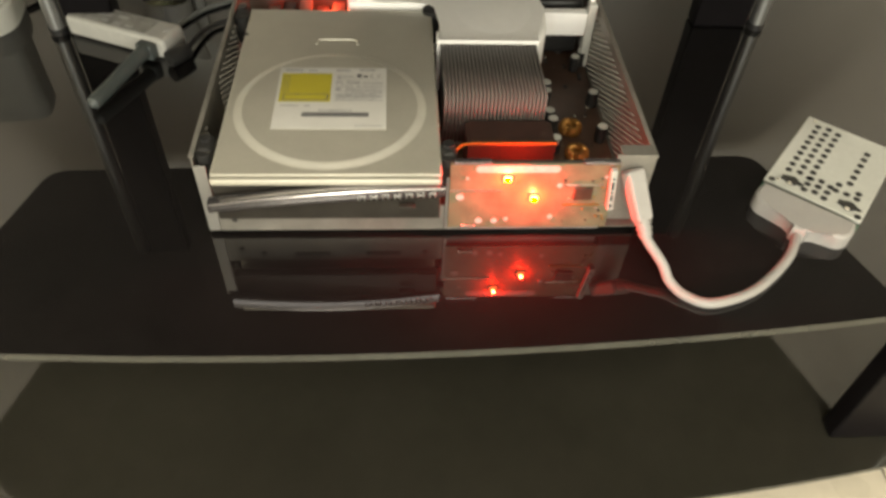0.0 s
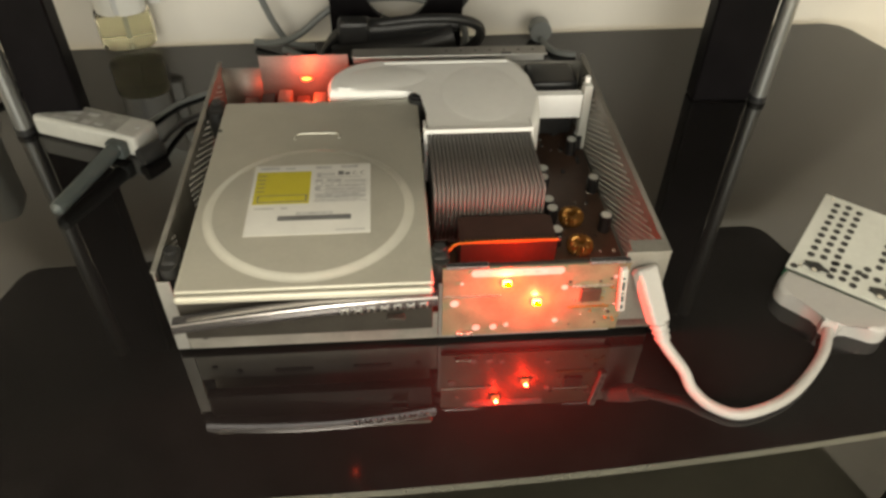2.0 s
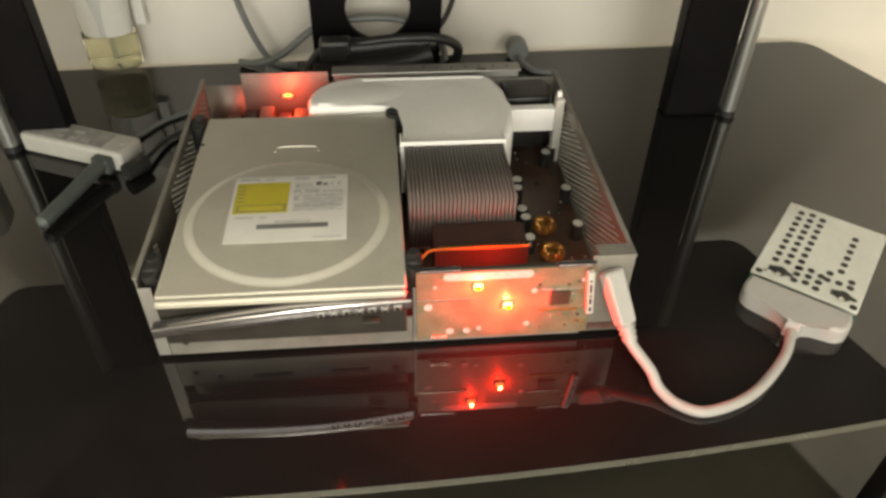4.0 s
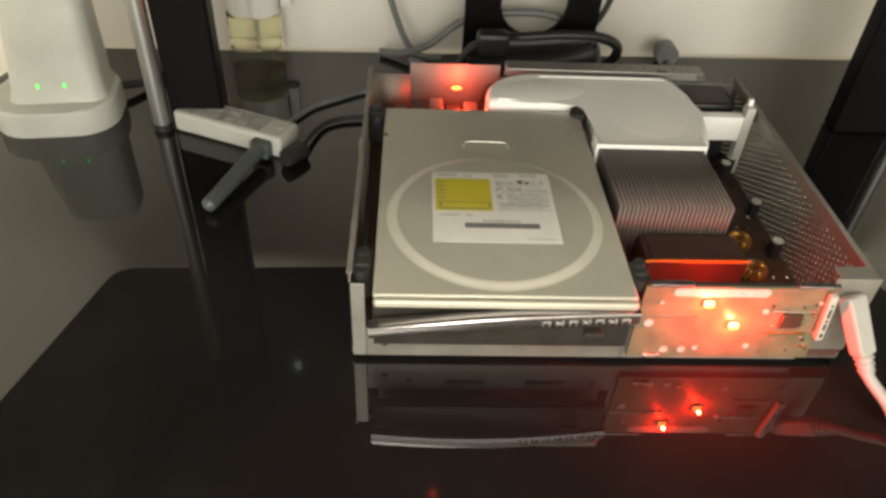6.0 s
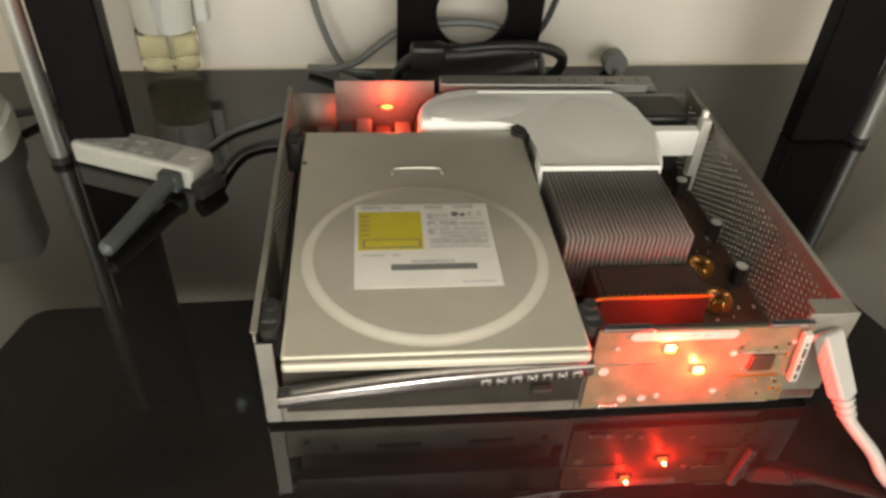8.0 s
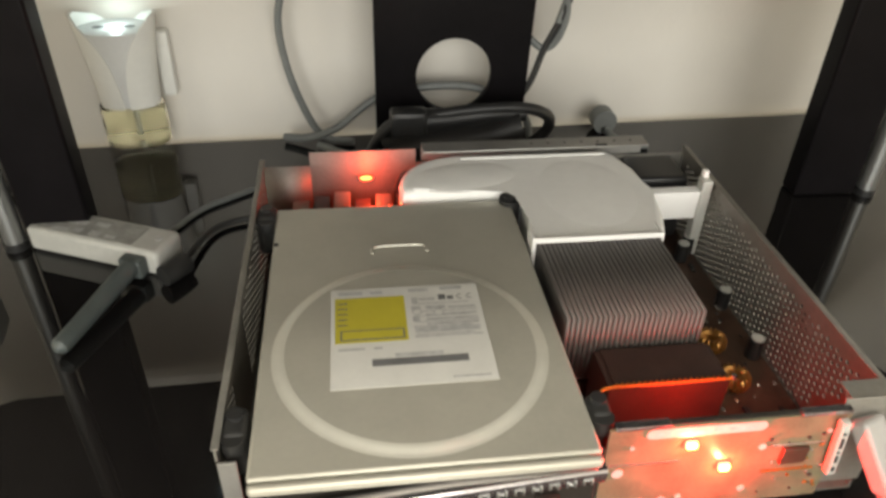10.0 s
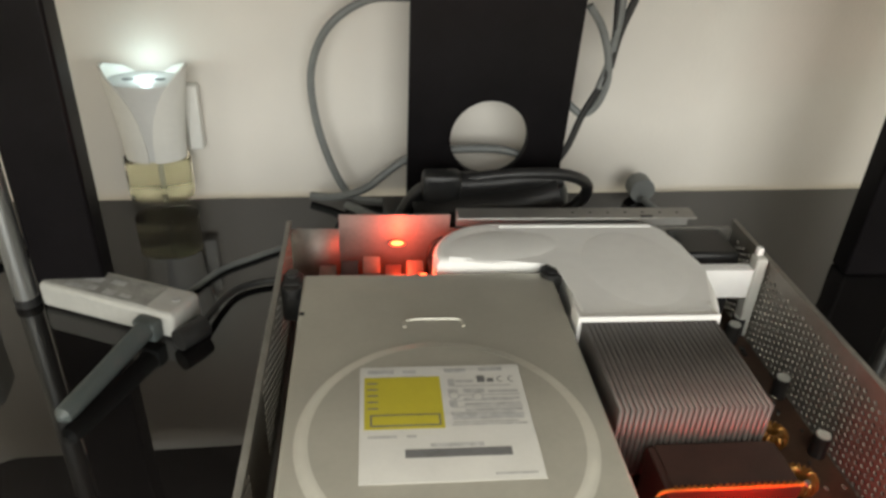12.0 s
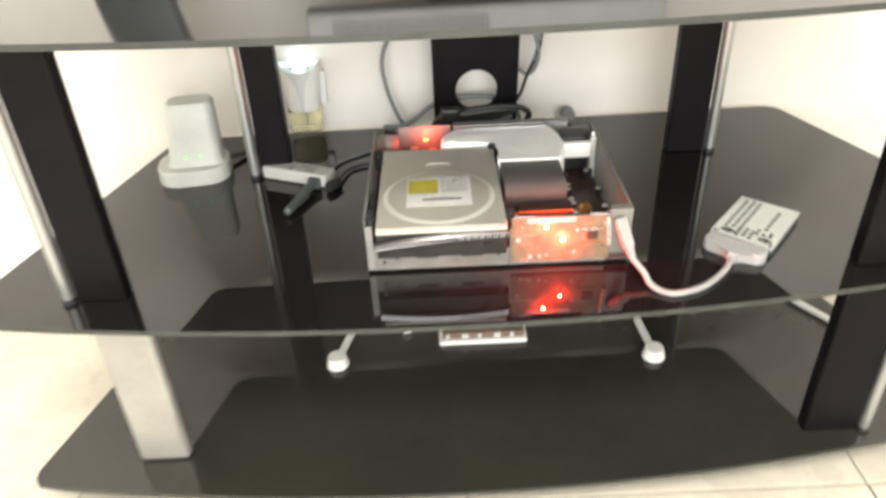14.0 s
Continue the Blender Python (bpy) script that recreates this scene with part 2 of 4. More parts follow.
# ---- room ----
FLOOR_Z, CEIL_Z, WALL_Y = -0.30, 2.10, 0.424
SKEW = 1.9      # degrees by which the stand and the wall are turned against the console
XL, XR, YF = -1.9, 2.1, -3.2
setting("floor", box(B(), XL - 0.1, XR + 0.1, YF - 0.1, WALL_Y + 0.1, FLOOR_Z - 0.1, FLOOR_Z - 0.004), material("grout", (0.34, 0.31, 0.26), 0.7),
        "pale cream glossy tiled floor with narrow joints", "floor")
setting("ceiling", box(B(), XL - 0.1, XR + 0.1, YF - 0.1, WALL_Y + 0.1, CEIL_Z, CEIL_Z + 0.1), CEIL, "plain white painted ceiling", "ceiling")
wall = setting("wall_north", box(B(), XL - 0.12, XR + 0.05, 0, 0.1, FLOOR_Z, CEIL_Z), WALL, "off-white painted plaster wall behind the stand", "wall")
wall.matrix_world = pose(0.15, WALL_Y, 0, 0, 0, SKEW) @ Matrix.Translation((-0.15, 0, 0))
WX0, WX1, WZ0, WZ1 = -1.50, 1.60, 0.10, 1.86
bm = box(B(), XL - 0.1, WX0, YF - 0.1, YF, FLOOR_Z, CEIL_Z)
box(bm, WX1, XR + 0.1, YF - 0.1, YF, FLOOR_Z, CEIL_Z)
box(bm, WX0, WX1, YF - 0.1, YF, FLOOR_Z, WZ0)
box(bm, WX0, WX1, YF - 0.1, YF, WZ1, CEIL_Z)
setting("wall_south", bm, WALL, "off-white painted plaster wall with an added window", "wall")
# assumed window, out of view; sized to give broad soft light
win = tagged(new("unseen_window"), "white framed window facing the stand, unseen, added as light source", "window", kind="structure")
win.location = (WX0, YF - 0.05, WZ0)
win.scale.x = (WX1 - WX0) / 1.9
for x0, x1, z0, z1 in ((0.002, 1.898, 0.002, 0.05), (0.002, 1.898, 1.71, 1.758), (0.002, 0.05, 0.052, 1.708), (1.85, 1.898, 0.052, 1.708), (0.93, 0.97, 0.052, 1.708)):
    part("window_frame", box(B(), x0, x1, -0.03, 0.02, z0, z1, 0.004), CEIL, win)
for x0, x1 in ((0.051, 0.929), (0.971, 1.849)):
    part("pane", box(B(), x0, x1, -0.008, -0.004, 0.051, 1.709), clear("window_pane", (0.97, 0.98, 0.98)), win)
setting("wall_west", box(B(), XL - 0.1, XL, YF, WALL_Y, FLOOR_Z, CEIL_Z), WALL, "off-white painted plaster wall", "wall")
setting("wall_east", box(B(), XR, XR + 0.1, YF, WALL_Y + 0.1, FLOOR_Z, CEIL_Z), WALL, "off-white painted plaster wall", "wall")
# invented fitting for the top light, out of view
lamp = thing("added_ceiling_lamp", "square white ceiling lamp, unseen and added, switched on", "lamp", (0.0, -1.35, CEIL_Z))
part("lamp_body", box(B(), -0.27, 0.27, -0.27, 0.27, -0.05, -0.001, 0.01), WHITE, lamp)
part("diffuser", box(B(), -0.25, 0.25, -0.25, 0.25, -0.062, -0.051, 0.004), LAMP, lamp)

# ---- television stand ----
CX = 0.148


def shelf_outline():
    """Straight back, slanting sides, round front corners and a bowed front."""
    half = []
    corner = (0.600, -0.020)
    for i in range(16):
        x = 0.565 * i / 15
        half.append((x, -0.0945 + 0.0515 * (x / 0.565) ** 2))
    for i in range(1, 6):
        a = radians(-70 + 95 * i / 5)
        half.append((corner[0] - 0.022 + 0.024 * math.cos(a), corner[1] + 0.002 + 0.024 * math.sin(a)))
    half += [(0.478, 0.394), (0.470, 0.405), (0.455, 0.411)]
    c, s = math.cos(radians(SKEW)), math.sin(radians(SKEW))
    both = half + [(-x, y) for x, y in half[::-1]][:-1]
    return [(CX + c * x - s * (y - 0.411), 0.408 + s * x + c * (y - 0.411)) for x, y in both]


def stand_shelf(name, z, label, face=GLASS):
    bm = prism(B(), shelf_outline(), z - 0.0062, z, 0.0010)
    for f in bm.faces:
        f.material_index = 1 if abs(f.normal.z) < 0.3 else 0
    bm.normal_update()
    ob = part(name, bm, [face, GLASS_EDGE], stand, label)
    for p in ob.data.polygons:
        p.material_index = 1 if abs(p.normal.z) < 0.3 else 0
    return ob


stand = thing("television_stand", "black glass television stand with three bowed shelves on black posts", "tv stand", (0, 0, FLOOR_Z))
stand.location = (0, 0, 0)
TOP_Z, LOW_Z = 0.295, -0.255
stand_shelf("middle_shelf", 0.0, "black glass shelf")
stand_shelf("top_shelf", TOP_Z, "black glass top", GLASS_TOP)
stand_shelf("bottom_shelf", LOW_Z, "dusty black glass bottom shelf", GLASS_DUSTY)


def stand_post(x, x1, y, deep, z0, z1, pale=False):
    """An upright post with a silver tube at its outer front corner; x is its outer face, x1 its inner one."""
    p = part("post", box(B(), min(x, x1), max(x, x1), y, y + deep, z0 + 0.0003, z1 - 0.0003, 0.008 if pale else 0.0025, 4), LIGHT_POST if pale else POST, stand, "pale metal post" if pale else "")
    if pale:
        return
    out = 1 if x > x1 else -1
    part("silver_tube", cyl(B(), (x + out * 0.0085, y + 0.001, z0 + 0.006), 0.007, z1 - z0 - 0.008, n=20), SILVER, p, "silver tube along the post")
    part("tube_cap", cyl(B(), (x + out * 0.0085, y + 0.001, z0 + 0.0003), 0.0080, 0.0055, n=20), BLACK, p)


for zlo, zhi in ((0.0, TOP_Z - 0.0066), (LOW_Z, -0.0066)):
    stand_post(-0.1650, -0.1220, 0.2480, 0.020, zlo, zhi)
    stand_post(0.4585, 0.4060, 0.2690, 0.020, zlo, zhi)
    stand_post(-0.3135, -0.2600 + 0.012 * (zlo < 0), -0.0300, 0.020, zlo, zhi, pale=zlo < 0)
    stand_post(0.5975, 0.5300, -0.0280, 0.020, zlo, zhi)
for x, y in ((-0.28, 0.26), (0.56, 0.29), (-0.2895, -0.02), (0.575, 0.0)):
    part("foot", cyl(B(), (x, y, FLOOR_Z), 0.022, LOW_Z - 0.0064 - FLOOR_Z, n=20), BLACK, stand)

# black spine plate with a round hole
spine = thing("spine_plate", "black steel screen support plate with round cable hole", "tv mount", (0.0045, 0.3650, 0), SKEW)


def spine_mesh():
    bm = B()
    cx, cz, r, n = 0.1385, 0.069, 0.031, 32
    zb, zt = 0.0005, TOP_Z - 0.0068

    def outer(a):
        c, s = math.cos(a), math.sin(a)
        # where the ray from the hole's centre meets the plate's edge
        best = 9.0
        for nx, nz, d in ((-1, 0, cx - 0.0745), (0, -1, cz - zb), (0, 1, zt - cz)):
            k = nx * c + nz * s
            if k > 1e-6:
                best = min(best, d / k)
        k = c - s * 0.030
        if k > 1e-6:
            best = min(best, (0.199 + 0.030 * (cz - 0.04) - cx) / k)
        return cx + best * c, cz + best * s
    angles = sorted([2 * math.pi * i / n for i in range(n)] + [math.atan2(z - cz, x - cx) % (2 * math.pi) for x, z in
                    ((0.0745, zb), (0.0745, zt), (0.1978, zb), (0.2064, zt))])
    rings = []
    for y in (-0.003, 0.003):
        rings.append(([bm.verts.new((cx + r * math.cos(a), y, cz + r * math.sin(a))) for a in angles],
                      [bm.verts.new((outer(a)[0], y, outer(a)[1])) for a in angles]))
    m = len(angles)
    (hi, ho), (gi, go) = rings
    for i in range(m):
        j = (i + 1) % m
        bm.faces.new((hi[i], ho[i], ho[j], hi[j]))
        bm.faces.new((gi[j], go[j], go[i], gi[i]))
        bm.faces.new((hi[j], gi[j], gi[i], hi[i]))
        bm.faces.new((ho[i], go[i], go[j], ho[j]))
    return bm


part("plate", spine_mesh(), POST, spine)
part("upper_plate", box(B(), 0.0745, 0.2064, -0.003, 0.003, TOP_Z + 0.0005, 0.62, 0.001), POST, spine)

# small television above the top shelf
tv = thing("television", "small grey flat television over the glass top", "television", (0.142, 0.13, 0.332), SKEW)
part("bezel", box(B(), -0.194, 0.194, -0.012, 0.02, 0.0, 0.064, 0.004), TVGREY, tv, "grey lower bezel with speaker grille")
part("screen", box(B(), -0.225, 0.225, -0.005, 0.03, 0.0655, 0.34, 0.004), SCREEN, tv)
part("back_cover", box(B(), -0.15, 0.15, 0.0305, 0.075, 0.02, 0.28, 0.02, 3), BLACK, tv)
part("wall_arm", box(B(), 0.0, 0.05, 0.0755, 0.2385, 0.13, 0.18, 0.004), BLACK, tv)
part("standby_led", cyl(B(), (0.172, -0.0145, 0.022), 0.0018, 0.002, "y", 10), OFFWHITE, tv)
for i in range(40):
    part("grille_slot", box(B(), -0.165 + i * 0.0042, -0.1638 + i * 0.0042, -0.0133, -0.0123, 0.010, 0.052), BLACK, tv)

# dark curved stand on the glass top, seen mirrored in it
bm = B()
rows = []
for i in range(13):
    u = i / 12
    x = -0.285 + 0.050 * u ** 2
    rows.append([bm.verts.new((x + dx, 0.262 + dy, TOP_Z + 0.0005 + 0.20 * u)) for dx, dy in ((-0.045, -0.012), (0.045, -0.012), (0.045, 0.012), (-0.045, 0.012))])
for p, q in zip(rows, rows[1:]):
    for k in range(4):
        bm.faces.new((p[k], p[(k + 1) % 4], q[(k + 1) % 4], q[k]))
bm.faces.new(rows[0][::-1])
bm.faces.new(rows[-1])
curved = thing("curved_stand", "dark glossy curved plastic stand on the glass top", "stand")
part("panel", bm, DARK_GLOSS, curved)

# ---- opened game console ----
CW, CD, CB, CT = 0.288, 0.240, 0.004, 0.063      # width, depth, bottom and rim of the metal tray
console = thing("game_console_tray", "opened galvanised metal game console tray, lid removed", "game console")
part("bottom_plate", box(B(), 0.0, CW, 0.001, CD, CB, CB + 0.0012), STEEL_DARK, console)
part("front_leg", box(B(), 0.0, 0.0075, -0.0005, 0.0008, CB, 0.060, 0.0003), STEEL, console)
part("front_plate", box(B(), 0.1562, 0.262, -0.0005, 0.0008, CB, 0.050, 0.0003), STEEL, console)
front = part("front_strip", box(B(), 0.0078, 0.1558, -0.0005, 0.0008, CB, 0.0265, 0.0003), STEEL_DARK, console)
for x0, w in ((0.054, 0.024), (0.103, 0.024)):
    part("slot", box(B(), x0, x0 + w, -0.0012, -0.0006, 0.0180, 0.0212, 0.0002), BLACK, front, "dark vent slot")
for x, z in ((0.018, 0.0145), (0.0325, 0.0190), (0.144, 0.0190)):
    part("screw_hole", cyl(B(), (x, -0.0012, z), 0.0018, 0.0006, "y", 12), BLACK, front)
part("corner_plate", box(B(), 0.2625, CW, -0.0005, 0.0008, 0.013, 0.0690, 0.0003), STEEL_DARK, console)
part("corner_tab", box(B(), 0.2660, CW, 0.0010, 0.0110, 0.0672, 0.0682, 0.0003), STEEL_DARK, console, "folded metal corner tab")
part("foot", box(B(), 0.006, 0.030, 0.006, 0.03, 0.0, CB - 0.0001), RUBBER, console)
part("foot", box(B(), 0.258, 0.282, 0.006, 0.03, 0.0, CB - 0.0001), RUBBER, console)
part("foot", box(B(), 0.006, 0.030, 0.20, 0.224, 0.0, CB - 0.0001), RUBBER, console)
part("foot", box(B(), 0.258, 0.282, 0.20, 0.224, 0.0, CB - 0.0001), RUBBER, console)


def side_wall(x, hole_rows, name_label):
    bm = perforated(B(), 0.2365, 0.0565, 0.0042, 0.00135, 0.0008, 0.0, hole_rows)
    for v in bm.verts:
        v.co += Vector((x, 0.002, CB + 0.0012))
    box(bm, x - 0.0001, x + 0.0009, 0.002, 0.2395, 0.0588, CT + 0.002)
    box(bm, x - 0.0002, x + 0.0010, 0.002, 0.2395, CB, CB + 0.0034)
    box(bm, x - 0.0012, x + 0.002, 0.002, 0.2395, CT + 0.002, CT + 0.0030, 0.0004)
    return part("side_wall", bm, STEEL_DARK, console, name_label)


side_wall(-0.0008, lambda i, j: 2 <= j <= 11 and (2 < i < 11 or 21 < i < 54), "perforated metal side")
side_wall(CW, lambda i, j: 0 <= j <= 11 and 3 < i < 54 and j >= 13 - 1.1 * i, "perforated metal side")
for x, y in ((-0.003, 0.045), (-0.0035, 0.135), (CW + 0.0018, 0.060), (CW + 0.0018, 0.165)):
    part("side_tab", box(B(), x, x + 0.0016, y, y + 0.010, 0.046, 0.060, 0.0004), STEEL, console)
bm = box(B(), 0.0, 0.030, CD - 0.001, CD, CB, 0.060)
box(bm, 0.030, 0.100, CD - 0.001, CD, CB, 0.070)
box(bm, 0.100, CW, CD - 0.001, CD, CB, 0.060)
part("rear_panel", bm, STEEL_DARK, console)
rail = thing("rear_rail", "long punched steel strip lying across the tray's back", "metal rail")
part("strip", box(B(), 0.104, 0.258, CD - 0.010, CD + 0.004, 0.0708, 0.0722, 0.0004), STEEL, rail)
part("flange", box(B(), 0.104, 0.258, CD + 0.0015, CD + 0.0027, 0.060, 0.0706, 0.0003), STEEL, rail)
for i in range(7):
    part("punched_hole", cyl(B(), (0.178 + i * 0.0115, CD - 0.003, 0.0723), 0.0009, 0.0003, n=10), BLACK, rail)
part("punched_slot", box(B(), 0.221, 0.229, CD - 0.0095, CD - 0.007, 0.0723, 0.0727), BLACK, rail)

board = thing("main_circuit_board", "dark brown main circuit board lying in the console tray", "circuit board")
part("board", box(B(), 0.003, 0.285, 0.010, CD - 0.004, 0.0085, 0.0102), PCB, board)
rnd = random.Random(4)
for x, y in ((0.266, 0.210), (0.274, 0.181), (0.281, 0.189), (0.280, 0.131), (0.2445, 0.144), (0.243, 0.133), (0.242, 0.107), (0.243, 0.097), (0.279, 0.087), (0.242, 0.074)):
    c = part("capacitor", cyl(B(), (x, y, 0.0103), 0.0042, 0.013, n=18), BLACK, board, "round black capacitor with silver top")
    part("cap_top", cyl(B(), (x, y, 0.0234), 0.0036, 0.0006, n=18), OFFWHITE, c)
for x, y in ((0.257, 0.066), (0.257, 0.096)):
    turns = []
    for k in range(16 * 8 + 1):
        a, q = 2 * math.pi * k / (16 * 8), 2 * math.pi * (k % 8) / 8
        rr = 0.0058 + 0.0026 * math.cos(q)
        turns.append((x + rr * math.cos(a), y + rr * math.sin(a), 0.0155 + 0.0040 * math.sin(q)))
    part("coil", tube(B(), turns, 0.0008, 5, 2), COPPER, board, "copper wound ring coil")
for i in range(46):
    x, y = rnd.uniform(0.232, 0.280), rnd.uniform(0.03, 0.20)
    s = rnd.uniform(0.0012, 0.0032)
    part("chip", box(B(), x, x + s, y, y + s * 1.3, 0.0103, 0.0103 + s * 0.5, 0.0002, 1), SOLDER if i % 3 == 0 else BLACK, board)
for i in range(30):
    x, y = rnd.uniform(0.160, 0.230), rnd.uniform(0.012, 0.055)
    s = rnd.uniform(0.0012, 0.004)
    part("chip", box(B(), x, x + s, y, y + s * 1.3, 0.0103, 0.0103 + s * 0.5, 0.0002, 1), SOLDER if i % 4 == 0 else BLACK, board)
for i in range(7):
    x = 0.018 + i * 0.0135
    part("connector", box(B(), x, x + 0.0105, 0.206, 0.226, 0.0103, 0.042 + 0.003 * (i % 3), 0.0006), (STEEL_DARK, BLACK, STEEL_DARK, PCB, STEEL_DARK, BLACK, OFFWHITE)[i], board)
for x in (0.024, 0.032):
    part("pin", box(B(), x, x + 0.002, 0.2045, 0.2058, 0.044, 0.047), BLACK, board)
part("round_component", cyl(B(), (0.066, 0.196, 0.0103), 0.006, 0.036, n=20), BLACK, board)
part("wire", tube(B(), [(0.088, 0.222, 0.020), (0.086, 0.224, 0.050), (0.094, 0.226, 0.060), (0.104, 0.226, 0.052), (0.110, 0.220, 0.030)], 0.0016), RUBBER, board)
part("wire", tube(B(), [(0.080, 0.218, 0.020), (0.092, 0.216, 0.044), (0.100, 0.218, 0.050), (0.108, 0.214, 0.030)], 0.0016), RUBBER, board)
part("status_led", bulge(0.0665, 0.2330, 0.0042, 0.0015, 0.0530, 0.0017), LED_RED_SMALL, board, "glowing red light")
part("status_led", box(B(), 0.079, 0.083, 0.2000, 0.2025, 0.047, 0.050, 0.0006), LED_RED_SMALL, board, "glowing red light")

# ---- disc drive ----
DZ = 0.064
drive = thing("disc_drive", "silver metal disc drive with paper label, seated in the tray", "disc drive")
part("housing", box(B(), 0.0140, 0.1510, 0.002, 0.179, 0.0135, DZ - 0.0035, 0.001), DRIVE, drive)
part("top_cover", box(B(), 0.0125, 0.1525, -0.0125, 0.1805, DZ - 0.0033, DZ, 0.0016, 3), DRIVE, drive, "thin metal cover with pressed ring")


def sloped_rim(cx, cy, r0, r1, z, h, n=72):
    """A pressed slope that runs all round, from the cover up to a raised disc."""
    bm = B()
    rows = []
    for i in range(n):
        a = 2 * math.pi * i / n
        row = []
        for k in range(7):
            u = k / 6
            rr = r0 + (r1 - r0) * u
            row.append(bm.verts.new((cx + rr * math.cos(a), cy + rr * math.sin(a), z + 0.00005 + h * u * u * (3 - 2 * u))))
        rows.append(row)
    for i in range(n):
        p, q = rows[i], rows[(i + 1) % n]
        for k in range(6):
            bm.faces.new((p[k], q[k], q[k + 1], p[k + 1]))
    return bm


PH = 0.0018
# same sheet as the cover; its paler colour stands in for caught light
part("pressed_ring", sloped_rim(0.0812, 0.0548, 0.0635, 0.0575, DZ, PH), DRIVE_LIT, drive, "pressed slope round the raised disc, highlight painted in")
part("raised_disc", cyl(B(), (0.0812, 0.0548, DZ), 0.0575, PH + 0.00005, n=72), DRIVE, drive)
bm = tube(B(), [(0.0665, 0.1305, DZ), (0.068, 0.1365, DZ), (0.0815, 0.1375, DZ), (0.095, 0.1365, DZ), (0.0965, 0.1305, DZ)], 0.0010, 8)
part("finger_grip", bm, DRIVE, drive)
part("cover_screw", cyl(B(), (0.0145, 0.1435, DZ - 0.0003), 0.0014, 0.0006, n=14), BLACK, drive)
part("front_lip", box(B(), 0.0130, 0.1520, -0.0168, -0.0127, DZ - 0.0056, DZ - 0.0006, 0.0018, 4), DRIVE, drive, "rounded bright front lip")
part("tray_face", box(B(), 0.0125, 0.152, -0.0135, -0.0065, 0.0275, DZ - 0.0046, 0.0008), DARK_BEZEL, drive, "dark glossy tray front")


def bar_line(u):
    """The bar's middle: it bows out and dips at its far end."""
    return 0.0105 + 0.144 * u, -0.0235 + 0.0075 * u - 0.002 * math.sin(u * math.pi), 0.0480 + 0.0050 * u + 0.0150 * u * (1 - u)


def curved_bar():
    """A bar with a rounded nose, slimmer towards one end."""
    bm = B()
    rows = []
    prof = ((0.0065, 0.0046), (0.0014, 0.0046), (0.0003, 0.0041), (-0.0004, 0.0030), (-0.0004, -0.0010), (0.0000, -0.0040), (0.0007, -0.0070), (0.0018, -0.0080), (0.0065, -0.0080))
    n = len(prof)
    for i in range(33):
        x, y, z = bar_line(i / 32)
        up, down = 0.46 + 0.26 * min(1.0, 1.8 * i / 32), 0.82 - 0.10 * i / 32
        rows.append([bm.verts.new((x, y + dy, z + dz * (up if dz > 0 else down))) for dy, dz in prof])
    for p, q in zip(rows, rows[1:]):
        for k in range(n):
            f = bm.faces.new((p[k], p[(k + 1) % n], q[(k + 1) % n], q[k]))
            f.smooth = k < n - 1
    bm.faces.new(rows[0])
    bm.faces.new(rows[-1][::-1])
    return bm


bar = part("chrome_bar", curved_bar(), CHROME, drive, "curved chrome strip across the tray front")
for i in range(7):
    x, y, z = bar_line(0.63 + i * 0.050)
    for dx, w, dz, h in ((0.0, 0.0011, -0.0040, 0.0036), (0.0033, 0.0011, -0.0040, 0.0036), (0.0012, 0.0020, -0.0013 - 0.0014 * (i % 2), 0.0009)):
        part("emblem_stroke", box(B(), x + dx, x + dx + w, y - 0.0008, y + 0.0018, z + dz, z + dz + h, 0.0003, 1), SILVER, bar)
part("eject_spot", box(B(), 0.126, 0.136, -0.0190, -0.0150, 0.0405, 0.0430, 0.0006), DARK_BEZEL, drive)
for x, y, w, d in ((0.001, 0.168, 0.012, 0.015), (0.0005, 0.008, 0.0105, 0.017), (0.1525, 0.004, 0.010, 0.014)):
    m = part("rubber_mount", box(B(), x, x + w, y, y + d, 0.040, DZ + 0.0015, 0.003, 3), RUBBER, drive, "black rubber corner mount")
    part("mount_eyelet", cyl(B(), (x + w / 2, y + d * 0.65, DZ + 0.0013), 0.0034, 0.0022, n=18), BLACK, m)
    part("mount_lobe", cyl(B(), (x + w / 2, y + 0.0005, DZ - 0.006), 0.0048, 0.0065, n=18), RUBBER, m)
m = part("rubber_mount", cyl(B(), (0.1520, 0.1775, 0.040), 0.0066, 0.0270, n=24), RUBBER, drive, "black rubber corner mount")
part("mount_eyelet", cyl(B(), (0.1520, 0.1775, 0.0671), 0.0036, 0.0012, n=18), BLACK, m)
label = part("label", box(B(), 0.0445, 0.1180, 0.029, 0.0975, DZ + PH + 0.0001, DZ + PH + 0.0004), PAPER, drive, "white paper label with yellow warning field")
LZ = DZ + PH + 0.0005
part("yellow_field", box(B(), 0.0465, 0.0805, 0.0575, 0.0900, LZ, LZ + 0.0001), YELLOW, label)
part("yellow_frame", box(B(), 0.0490, 0.0790, 0.0590, 0.0660, LZ + 0.0002, LZ + 0.00025), INK, label)
part("yellow_inset", box(B(), 0.0498, 0.0782, 0.0598, 0.0652, LZ + 0.0003, LZ + 0.00035), YELLOW, label)
